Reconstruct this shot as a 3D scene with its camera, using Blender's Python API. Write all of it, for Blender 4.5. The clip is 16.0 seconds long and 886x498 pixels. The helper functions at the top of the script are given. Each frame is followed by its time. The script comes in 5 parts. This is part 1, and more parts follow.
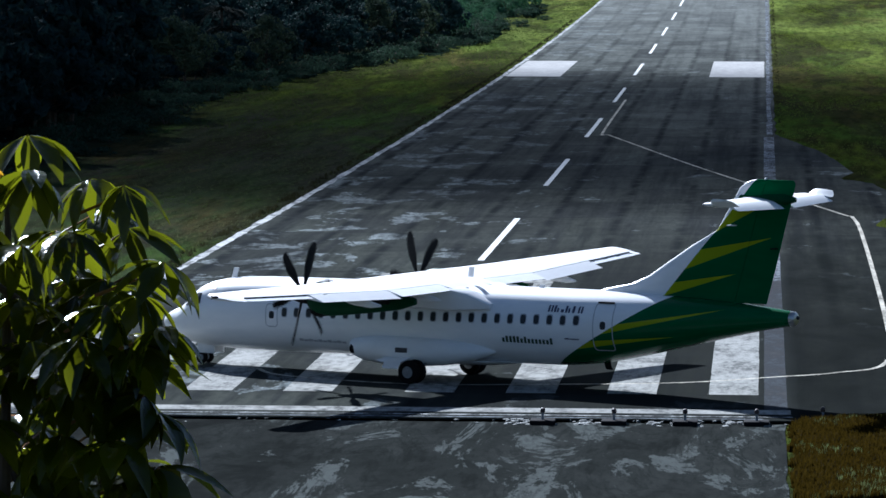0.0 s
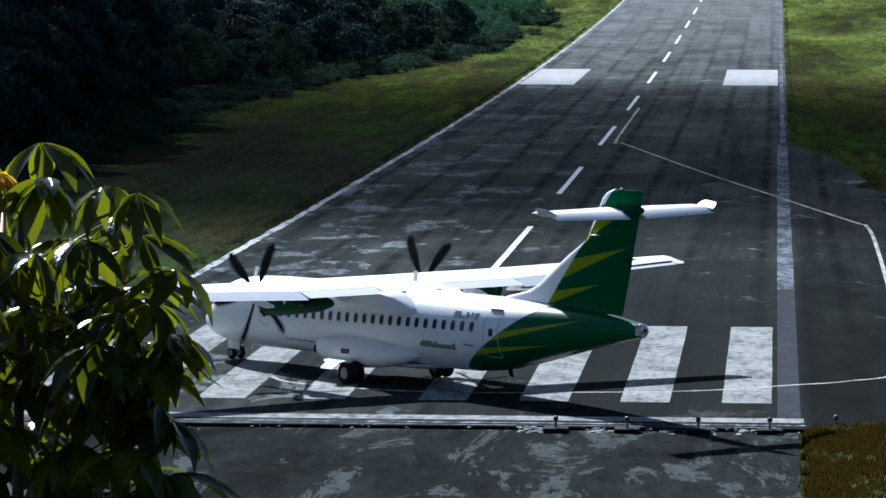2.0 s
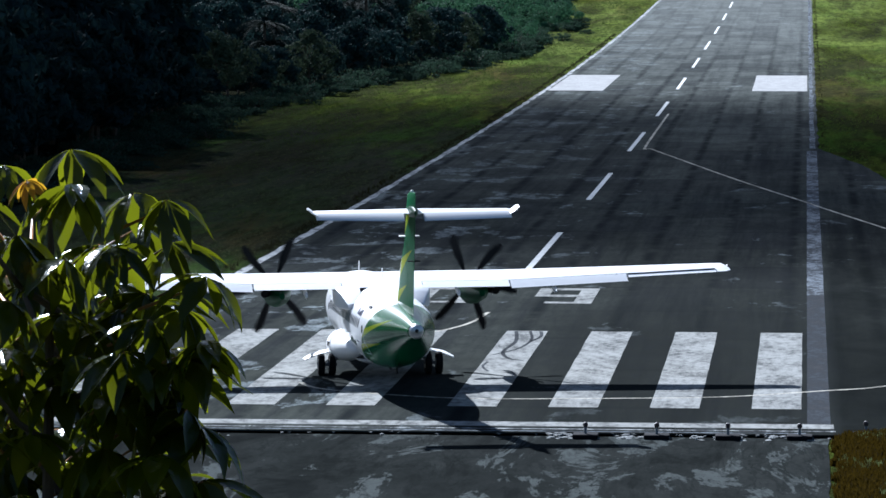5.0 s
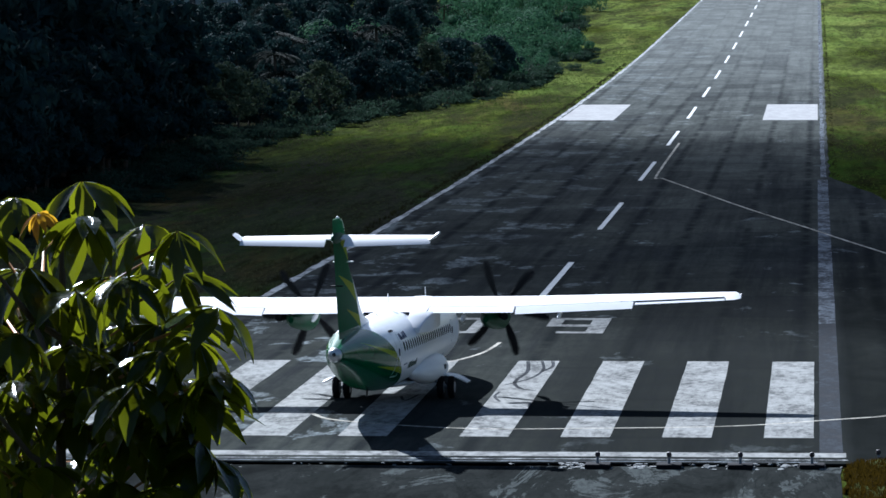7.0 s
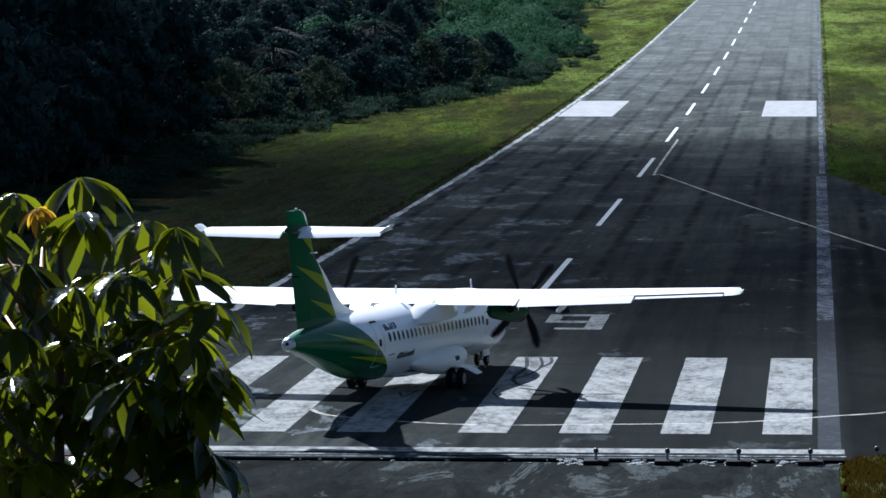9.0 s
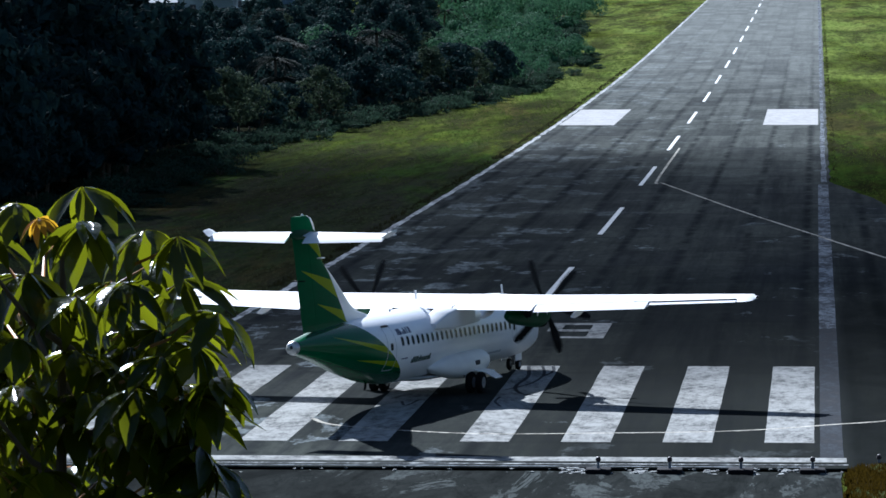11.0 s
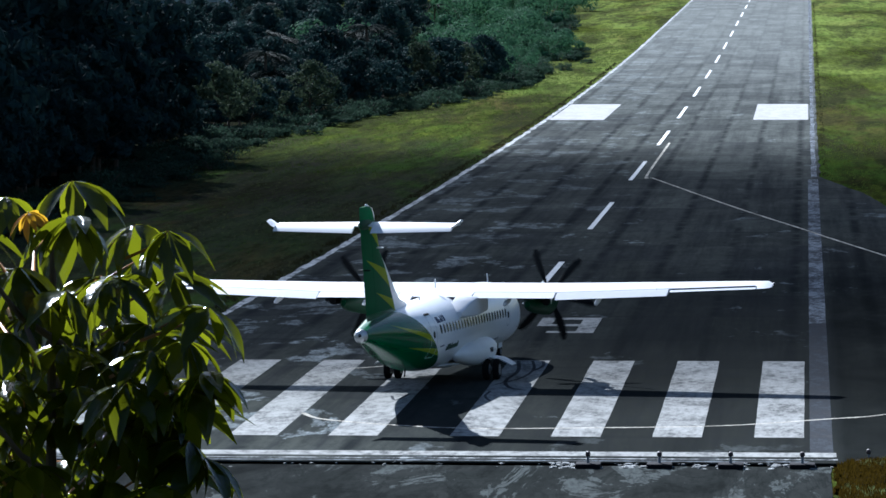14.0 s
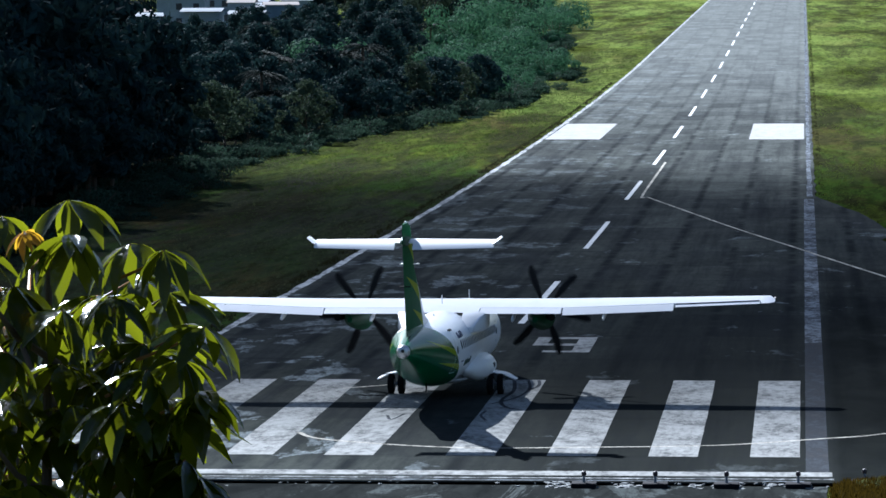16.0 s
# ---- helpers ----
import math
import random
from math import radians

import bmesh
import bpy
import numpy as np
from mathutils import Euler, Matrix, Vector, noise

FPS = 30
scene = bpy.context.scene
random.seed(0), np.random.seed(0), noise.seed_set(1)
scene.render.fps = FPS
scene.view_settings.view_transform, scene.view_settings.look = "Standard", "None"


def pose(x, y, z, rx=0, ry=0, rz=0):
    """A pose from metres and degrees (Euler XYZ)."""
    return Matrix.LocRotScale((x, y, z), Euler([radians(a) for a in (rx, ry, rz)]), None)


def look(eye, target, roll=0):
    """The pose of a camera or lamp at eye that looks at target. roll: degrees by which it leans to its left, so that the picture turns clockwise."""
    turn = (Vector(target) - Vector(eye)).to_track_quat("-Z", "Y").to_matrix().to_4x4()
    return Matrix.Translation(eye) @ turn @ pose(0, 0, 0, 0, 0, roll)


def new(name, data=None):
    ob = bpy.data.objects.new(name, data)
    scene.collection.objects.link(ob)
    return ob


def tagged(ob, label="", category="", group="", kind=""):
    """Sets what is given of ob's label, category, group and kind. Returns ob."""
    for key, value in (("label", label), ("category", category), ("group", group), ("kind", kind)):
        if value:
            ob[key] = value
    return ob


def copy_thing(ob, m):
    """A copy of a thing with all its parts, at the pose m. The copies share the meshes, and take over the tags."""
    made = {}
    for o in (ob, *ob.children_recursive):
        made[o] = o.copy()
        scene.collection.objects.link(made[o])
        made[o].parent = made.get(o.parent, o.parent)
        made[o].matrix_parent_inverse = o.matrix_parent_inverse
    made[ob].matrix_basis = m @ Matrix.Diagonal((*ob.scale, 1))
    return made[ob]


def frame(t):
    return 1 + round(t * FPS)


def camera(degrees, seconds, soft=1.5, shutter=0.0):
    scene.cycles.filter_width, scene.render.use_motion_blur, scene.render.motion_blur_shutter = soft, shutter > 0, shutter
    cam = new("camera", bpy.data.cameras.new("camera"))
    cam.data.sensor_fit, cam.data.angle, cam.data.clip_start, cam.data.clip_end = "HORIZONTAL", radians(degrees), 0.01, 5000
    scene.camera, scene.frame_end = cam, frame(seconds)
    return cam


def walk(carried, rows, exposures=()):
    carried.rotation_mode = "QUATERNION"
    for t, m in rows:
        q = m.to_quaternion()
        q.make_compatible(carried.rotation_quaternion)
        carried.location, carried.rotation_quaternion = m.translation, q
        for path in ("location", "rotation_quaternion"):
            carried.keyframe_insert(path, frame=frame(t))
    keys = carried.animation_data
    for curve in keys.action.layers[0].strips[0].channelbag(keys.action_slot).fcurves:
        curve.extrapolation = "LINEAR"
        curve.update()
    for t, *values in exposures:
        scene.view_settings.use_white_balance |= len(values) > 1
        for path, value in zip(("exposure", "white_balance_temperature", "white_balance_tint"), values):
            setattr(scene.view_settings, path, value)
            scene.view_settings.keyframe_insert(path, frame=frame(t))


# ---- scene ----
from math import sin, cos, pi, sqrt

# ---- camera: held on a hill behind the runway's end, long lens, slowly panning ----
cam = camera(11.634, 16.0, soft=1.6, shutter=0.24)
EYE = (13.92, -153.36, 15.99)
TURNS = [  # seconds, yaw, pitch, roll
    (0.0, 4.199, -4.049, 0.084),
    (0.5, 4.275, -3.949, 0.129),
    (1.0, 4.311, -3.935, 0.095),
    (1.5, 4.377, -3.932, 0.151),
    (2.0, 4.374, -3.945, 0.131),
    (2.5, 4.396, -3.994, 0.226),
    (3.0, 4.457, -4.009, 0.144),
    (3.5, 4.520, -3.991, 0.218),
    (4.0, 4.649, -3.970, 0.150),
    (6.5, 4.865, -3.583, -0.052),
    (7.0, 4.911, -3.463, -0.237),
    (7.5, 4.942, -3.360, -0.285),
    (8.0, 4.910, -3.415, -0.163),
    (8.5, 4.900, -3.478, -0.152),
    (9.0, 4.893, -3.515, -0.170),
    (11.5, 4.921, -3.384, -0.268),
    (12.0, 4.893, -3.399, -0.166),
    (12.5, 4.839, -3.490, -0.117),
    (13.0, 4.734, -3.568, -0.094),
    (13.5, 4.759, -3.554, -0.286),
    (14.0, 4.785, -3.469, -0.212),
    (14.5, 4.750, -3.459, -0.180),
    (15.0, 4.713, -3.418, -0.076),
    (15.5, 4.741, -3.350, -0.187),
    (16.0, 4.730, -3.214, -0.185),
]
walk(cam, [(t, pose(*EYE, 90 + p, 0, yw) @ pose(0, 0, 0, 0, 0, rl)) for t, yw, p, rl in TURNS],
     exposures=[(0.0, 1.22, 5340, 10), (7.0, 1.23, 5340, 10), (12.0, 1.38, 5340, 10), (16.0, 1.62, 5340, 10)])

# ---- light: low sun beyond the runway, clear sky ----
SUN_AZ, SUN_EL = -25.0, 31.0
SUN_DIR = Vector((sin(radians(SUN_AZ)) * cos(radians(SUN_EL)), cos(radians(SUN_AZ)) * cos(radians(SUN_EL)), sin(radians(SUN_EL))))
world = bpy.data.worlds.new("world")
scene.world = world
world.use_nodes = True
sky = world.node_tree.nodes.new("ShaderNodeTexSky")
sky.sky_type = "NISHITA"
sky.sun_disc = False
sky.sun_elevation, sky.sun_rotation = radians(SUN_EL), radians(SUN_AZ % 360)
bg = world.node_tree.nodes["Background"]
bg.inputs["Strength"].default_value = 0.030
world.node_tree.links.new(sky.outputs[0], bg.inputs["Color"])
sun = new("sun", bpy.data.lights.new("sun", "SUN"))
sun.data.energy, sun.data.angle, sun.data.color = 5.0, radians(0.53), (1.0, 0.96, 0.90)
sun.matrix_world = look(SUN_DIR * 200, (0, 0, 0))

# ---- materials ----


class Net:
    """Small helper round a node tree."""

    def __init__(self, name):
        self.m = bpy.data.materials.new(name)
        self.m.use_nodes = True
        self.t = self.m.node_tree
        self.b = self.t.nodes["Principled BSDF"]
        self.out = self.t.nodes["Material Output"]
        self.co = self.t.nodes.new("ShaderNodeTexCoord").outputs["Object"]

    def put(self, sock, v):
        if isinstance(v, (int, float)):
            sock.default_value = v
        elif isinstance(v, tuple):
            sock.default_value = (*v, 1.0) if len(v) == 3 and sock.type == "RGBA" else v
        else:
            self.t.links.new(v, sock)

    def node(self, kind, **ins):
        n = self.t.nodes.new(kind)
        for k, v in ins.items():
            self.put(n.inputs[k.replace("_", " ")], v)
        return n

    def math(self, op, a, b=0.0, c=0.0):
        n = self.t.nodes.new("ShaderNodeMath")
        n.operation = op
        for s, v in zip(n.inputs, (a, b, c)):
            self.put(s, v)
        return n.outputs[0]

    def coords(self, scale=(1, 1, 1), src=None):
        n = self.t.nodes.new("ShaderNodeMapping")
        self.put(n.inputs["Vector"], src or self.co)
        n.inputs["Scale"].default_value = scale
        return n.outputs[0]

    def noise(self, scale, detail=4.0, rough=0.6, vec=None, dist=0.0):
        n = self.t.nodes.new("ShaderNodeTexNoise")
        self.put(n.inputs["Vector"], vec or self.co)
        for k, v in (("Scale", scale), ("Detail", detail), ("Roughness", rough), ("Distortion", dist)):
            n.inputs[k].default_value = v
        return n.outputs["Fac"]

    def ramp(self, fac, lo, hi):
        n = self.t.nodes.new("ShaderNodeMapRange")
        n.inputs["From Min"].default_value, n.inputs["From Max"].default_value = lo, hi
        self.put(n.inputs["Value"], fac)
        return n.outputs[0]

    def mix(self, fac, a, b):
        n = self.t.nodes.new("ShaderNodeMix")
        n.data_type = "RGBA"
        self.put(n.inputs[0], fac)
        self.put(n.inputs[6], a)
        self.put(n.inputs[7], b)
        return n.outputs[2]

    def bump(self, h, strength=0.3, dist=0.02):
        n = self.t.nodes.new("ShaderNodeBump")
        n.inputs["Strength"].default_value, n.inputs["Distance"].default_value = strength, dist
        self.put(n.inputs["Height"], h)
        self.put(self.b.inputs["Normal"], n.outputs[0])

    def xyz(self):
        n = self.t.nodes.new("ShaderNodeSeparateXYZ")
        self.put(n.inputs[0], self.co)
        return n.outputs

    def set(self, color=None, rough=None, metal=None, spec=None):
        for k, v in (("Base Color", color), ("Roughness", rough), ("Metallic", metal), ("Specular IOR Level", spec)):
            if v is not None:
                self.put(self.b.inputs[k], v)
        return self.m


def simple(name, col, rough=0.6, metal=0.0, var=0.2, scale=6.0, spec=None):
    """A plain worn surface: colour varied at two scales, fine relief."""
    n = Net(name)
    dark = tuple(c * (1 - var) for c in col)
    light = tuple(min(1, c * (1 + var)) for c in col)
    a = n.noise(scale, 5)
    b = n.noise(scale * 9, 3)
    c = n.mix(n.ramp(a, 0.3, 0.7), dark, light)
    c = n.mix(n.math("MULTIPLY", n.ramp(b, 0.45, 0.75), 0.35), c, dark)
    n.bump(b, 0.12, 0.01)
    return n.set(c, rough, metal, spec)


def asphalt_material():
    """Old runway asphalt: dark, streaked along its length, pale scoured patches, far haze put into the colour."""
    n = Net("asphalt")
    x, y, z = n.xyz()
    big = n.noise(0.06, 5, 0.6)
    streak = n.noise(0.8, 5, 0.65, n.coords((1.0, 0.022, 1)))
    fine = n.noise(2.4, 5, 0.75, n.coords((1, 0.25, 1)))
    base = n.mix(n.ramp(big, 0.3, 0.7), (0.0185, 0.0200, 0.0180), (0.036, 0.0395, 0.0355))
    # glare and haze of the far end put into the colour
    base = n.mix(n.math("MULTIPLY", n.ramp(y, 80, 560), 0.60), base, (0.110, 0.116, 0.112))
    base = n.mix(n.math("MULTIPLY", n.ramp(streak, 0.46, 0.66), n.math("SUBTRACT", 0.60, n.math("MULTIPLY", n.ramp(y, 120, 420), 0.28))), base, (0.010, 0.011, 0.013))
    # pale scoured patches, mostly on the side with the woods
    scour = n.noise(0.42, 7, 0.66, n.coords((0.6, 0.24, 1)), 0.3)
    side = n.ramp(x, 3.0, -10.0)
    lift = n.math("ADD", scour, n.math("MULTIPLY", side, 0.08))
    patch = n.math("MULTIPLY", n.ramp(lift, 0.612, 0.636), n.ramp(fine, 0.3, 0.6))
    base = n.mix(n.math("MULTIPLY", patch, n.math("MULTIPLY_ADD", n.ramp(y, 60, 180), -0.45, 0.8)), base, (0.150, 0.168, 0.174))
    # paving lanes
    lane = n.math("PINGPONG", n.math("ADD", x, 1.9), 1.9)
    joint = n.math("MULTIPLY", n.ramp(lane, 0.45, 0.10), n.ramp(n.noise(0.15, 5, 0.7), 0.38, 0.55))
    base = n.mix(n.math("MULTIPLY", joint, n.math("SUBTRACT", 0.8, n.math("MULTIPLY", n.ramp(y, 150, 600), 0.5))), base, (0.006, 0.007, 0.008))
    cross = n.math("PINGPONG", y, 7.0)
    cj = n.math("MULTIPLY", n.ramp(cross, 0.7, 0.2), n.ramp(n.noise(0.21, 3), 0.4, 0.6))
    base = n.mix(n.math("MULTIPLY", cj, 0.5), base, (0.011, 0.012, 0.013))
    # paving bays of slightly different age
    cell = n.node("ShaderNodeCombineXYZ", X=n.math("FLOOR", n.math("DIVIDE", n.math("ADD", x, 1.9), 3.8)), Y=n.math("FLOOR", n.math("DIVIDE", y, 14.0))).outputs[0]
    bay = n.node("ShaderNodeTexWhiteNoise", Vector=cell).outputs["Value"]
    base = n.mix(n.math("MULTIPLY", n.ramp(bay, 0.4, 1.0), 0.45), base, (0.012, 0.013, 0.015))
    mottle = n.noise(0.33, 7, 0.68, n.coords((1, 0.32, 1)), 0.4)
    base = n.mix(n.math("MULTIPLY", n.ramp(mottle, 0.42, 0.64), 0.42), base, (0.010, 0.0112, 0.0112))
    # shade put into the colour over the near right-hand asphalt
    near_shade = n.math("MULTIPLY", n.ramp(y, 95, 30), n.ramp(x, -3.0, 6.0))
    base = n.mix(n.math("MULTIPLY", near_shade, 0.80), base, (0.0085, 0.0094, 0.0088))
    stain = n.noise(0.55, 5, 0.7, n.coords((1.0, 0.03, 1)), 0.3)
    base = n.mix(n.math("MULTIPLY", n.ramp(stain, 0.50, 0.64), n.math("MULTIPLY_ADD", n.ramp(y, 60, 260), -0.20, 0.38)), base, (0.005, 0.006, 0.0065))
    speck = n.noise(1.9, 7, 0.8, n.coords((1, 0.2, 1)))
    base = n.mix(n.math("MULTIPLY", n.ramp(speck, 0.46, 0.64), n.math("MULTIPLY_ADD", n.ramp(y, 60, 260), -0.24, 0.48)), base, (0.010, 0.011, 0.012))
    # the turning pad darkened, most at its near end
    pad = n.math("MULTIPLY", n.ramp(x, 14.9, 15.3), n.ramp(y, 130, 60))
    base = n.mix(n.math("MULTIPLY", pad, n.math("MULTIPLY_ADD", n.ramp(mottle, 0.35, 0.65), 0.35, 0.35)), base, (0.004, 0.0046, 0.0044))
    # more of the far haze put into the colour
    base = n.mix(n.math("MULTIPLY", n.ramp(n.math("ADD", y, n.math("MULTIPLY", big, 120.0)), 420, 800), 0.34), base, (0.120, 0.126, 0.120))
    n.bump(n.noise(14.0, 5, 0.8), 0.5, 0.02)
    tone = n.t.nodes.new("ShaderNodeVectorMath")
    tone.operation = "SCALE"
    n.put(tone.inputs[0], base)
    tone.inputs["Scale"].default_value = 2.0
    return n.set(tone.outputs[0], 1.0, 0.0, 0.0)


def stopway_material():
    """Weathered grey seal coat with pale scrapes and dark damp blotches."""
    n = Net("stopway_surface")
    a = n.noise(0.20, 7, 0.68, n.coords((1, 0.35, 1)), 0.25)
    b = n.noise(0.34, 9, 0.74, n.coords((1.0, 0.24, 1)), 0.6)
    c = n.mix(n.ramp(a, 0.35, 0.65), (0.014, 0.0155, 0.0150), (0.032, 0.035, 0.0335))
    c = n.mix(n.math("MULTIPLY", n.ramp(b, 0.540, 0.556), 0.8), c, (0.080, 0.089, 0.087))
    c = n.mix(n.math("MULTIPLY", n.ramp(b, 0.47, 0.40), 0.6), c, (0.009, 0.010, 0.010))
    # damp veins running down the slope
    v = n.noise(0.75, 6, 0.7, n.coords((1.0, 0.16, 1)), 0.9)
    vein = n.ramp(n.math("ABSOLUTE", n.math("SUBTRACT", v, 0.5)), 0.045, 0.004)
    c = n.mix(n.math("MULTIPLY", vein, n.math("MULTIPLY", n.ramp(a, 0.42, 0.58), 0.5)), c, (0.008, 0.009, 0.009))
    f = n.noise(2.6, 5, 0.8, n.coords((1, 0.3, 1)))
    c = n.mix(n.math("MULTIPLY", n.ramp(f, 0.50, 0.66), 0.4), c, (0.011, 0.012, 0.012))
    n.bump(n.noise(9.0, 5, 0.8), 0.5, 0.03)
    return n.set(c, 0.95, 0.0, 0.0)


def paint_material(name, col, worn, keep=0.5, low=0.38):
    """Road paint rubbed through to the asphalt in places."""
    n = Net(name)
    a = n.noise(0.9, 6, 0.7, n.coords((0.8, 0.3, 1)))
    b = n.noise(3.0, 6, 0.8, n.coords((1, 0.35, 1)))
    rub = n.math("ADD", n.math("MULTIPLY", a, 0.45), n.math("MULTIPLY", b, 0.55))
    c = n.mix(n.ramp(rub, 0.44, 0.56), tuple(v * low for v in col), col)
    c = n.mix(n.math("MULTIPLY", n.ramp(rub, keep, keep - 0.12), worn), c, (0.06, 0.062, 0.066))
    n.bump(b, 0.3, 0.01)
    return n.set(c, 1.0, 0.0, 0.0)


def grass_material(name, tip):
    """Mown airfield grass: green, yellow and earthy patches at several sizes."""
    n = Net(name)
    x, y, z = n.xyz()
    a = n.noise(0.045, 5, 0.6, n.coords((1, 0.20, 1)))
    b = n.noise(0.25, 5, 0.65, n.coords((1, 0.13, 1)))
    f = n.noise(1.6, 6, 0.78, n.coords((1, 0.13, 1)))
    c = n.mix(n.ramp(a, 0.35, 0.62), (0.016, 0.020, 0.008), (0.055, 0.070, 0.012))
    c = n.mix(n.math("MULTIPLY", n.ramp(b, 0.52, 0.68), 0.75), c, (0.125, 0.165, 0.020))
    c = n.mix(n.math("MULTIPLY", n.ramp(b, 0.50, 0.38), 0.7), c, (0.022, 0.021, 0.012))
    c = n.mix(n.math("MULTIPLY", n.ramp(f, 0.4, 0.75), 0.5), c, tip)
    # thin, earthy turf on near strip below the woods; shade put in its colour
    earthy_shade = n.math("MULTIPLY", n.ramp(n.math("ADD", y, n.math("MULTIPLY", b, 160.0)), 370.0, 290.0), n.ramp(x, -12.0, -14.0))
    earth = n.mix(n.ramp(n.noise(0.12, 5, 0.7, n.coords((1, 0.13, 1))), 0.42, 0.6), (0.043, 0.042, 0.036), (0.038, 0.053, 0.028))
    c = n.mix(n.math("MULTIPLY", earthy_shade, 0.88), c, earth)
    green = n.ramp(n.noise(0.085, 6, 0.7, n.coords((1, 0.17, 1)), 0.5), 0.52, 0.60)
    c = n.mix(n.math("MULTIPLY", green, 0.55), c, (0.055, 0.112, 0.018))
    rust = n.ramp(n.noise(0.07, 6, 0.7, n.coords((1, 0.14, 1.7)), 0.5), 0.56, 0.64)
    c = n.mix(n.math("MULTIPLY", rust, 0.7), c, (0.085, 0.062, 0.026))
    # lusher turf far on, its sunlight and haze put into the colour
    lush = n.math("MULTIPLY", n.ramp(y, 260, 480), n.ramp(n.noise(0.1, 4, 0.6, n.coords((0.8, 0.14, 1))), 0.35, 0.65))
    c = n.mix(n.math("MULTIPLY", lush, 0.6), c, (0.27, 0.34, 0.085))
    worn = n.ramp(n.noise(0.16, 7, 0.72, n.coords((1, 0.12, 1)), 0.4), 0.47, 0.58)
    c = n.mix(n.math("MULTIPLY", worn, 0.72), c, (0.030, 0.030, 0.018))
    clod = n.ramp(n.noise(1.1, 6, 0.8, n.coords((1, 0.11, 1))), 0.47, 0.60)
    c = n.mix(n.math("MULTIPLY", clod, 0.55), c, (0.014, 0.018, 0.008))
    # darker ground under the woods
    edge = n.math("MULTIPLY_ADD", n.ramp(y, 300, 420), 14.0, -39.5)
    under_woods = n.math("MULTIPLY", n.ramp(n.math("SUBTRACT", edge, x), 0.5, 3.5), n.ramp(y, 660, 620))
    c = n.mix(n.math("MULTIPLY", under_woods, 0.92), c, (0.012, 0.012, 0.009))
    n.bump(n.noise(1.4, 7, 0.85, n.coords((1, 0.22, 1))), 1.0, 0.4)
    return n.set(c, 0.95, 0.0, 0.0)


def leaf_material(name, dark, light, gloss=0.4, thin=0.35, patch=None, spec=0.02, wrinkle=0.0, shy=0.0, swath=None, clump=0.0):
    """Leaves: varied per leaf and per plant, thin enough to glow against the sun."""
    n = Net(name)
    r = n.t.nodes.new("ShaderNodeNewGeometry").outputs["Random Per Island"]
    o = n.t.nodes.new("ShaderNodeObjectInfo").outputs["Random"]
    v = n.noise(4.0, 3)
    k = n.math("ADD", n.math("MULTIPLY", r, 0.40), n.math("MULTIPLY", o, 0.60))
    # shade inside the crown put into the colour: most leaves turned dark
    if shy:
        k = n.math("POWER", k, 2.4)
    if clump:
        k = n.math("ADD", n.math("MULTIPLY", n.ramp(n.noise(clump, 4, 0.6), 0.36, 0.64), 0.75), n.math("MULTIPLY", o, 0.25))
    c = n.mix(k, dark, light)
    c = n.mix(n.math("MULTIPLY", n.ramp(v, 0.45, 0.7), 0.4), c, dark)
    if patch:
        c = n.mix(n.math("GREATER_THAN", n.math("ADD", r, n.math("MULTIPLY", o, 0.3)), 1.2), c, patch)
    if wrinkle:
        n.bump(n.noise(22.0, 3), wrinkle, 0.02)
    if swath:
        c = n.mix(n.ramp(n.noise(0.10, 5, 0.65, n.coords((1, 0.4, 1))), 0.44, 0.60), c, swath)
    m = n.set(n.mix(shy, c, dark), gloss, 0.0, spec)
    tr = n.t.nodes.new("ShaderNodeBsdfTranslucent")
    n.put(tr.inputs["Color"], n.mix(0.5 if shy == 0 else 0.22, c, tuple(min(1, 2.2 * q) for q in light)))
    ms = n.t.nodes.new("ShaderNodeMixShader")
    ms.inputs[0].default_value = thin
    n.t.links.new(n.b.outputs[0], ms.inputs[1])
    n.t.links.new(tr.outputs[0], ms.inputs[2])
    n.t.links.new(ms.outputs[0], n.out.inputs[0])
    return m


GREEN, LIME = (0.003, 0.098, 0.032), (0.24, 0.30, 0.006)


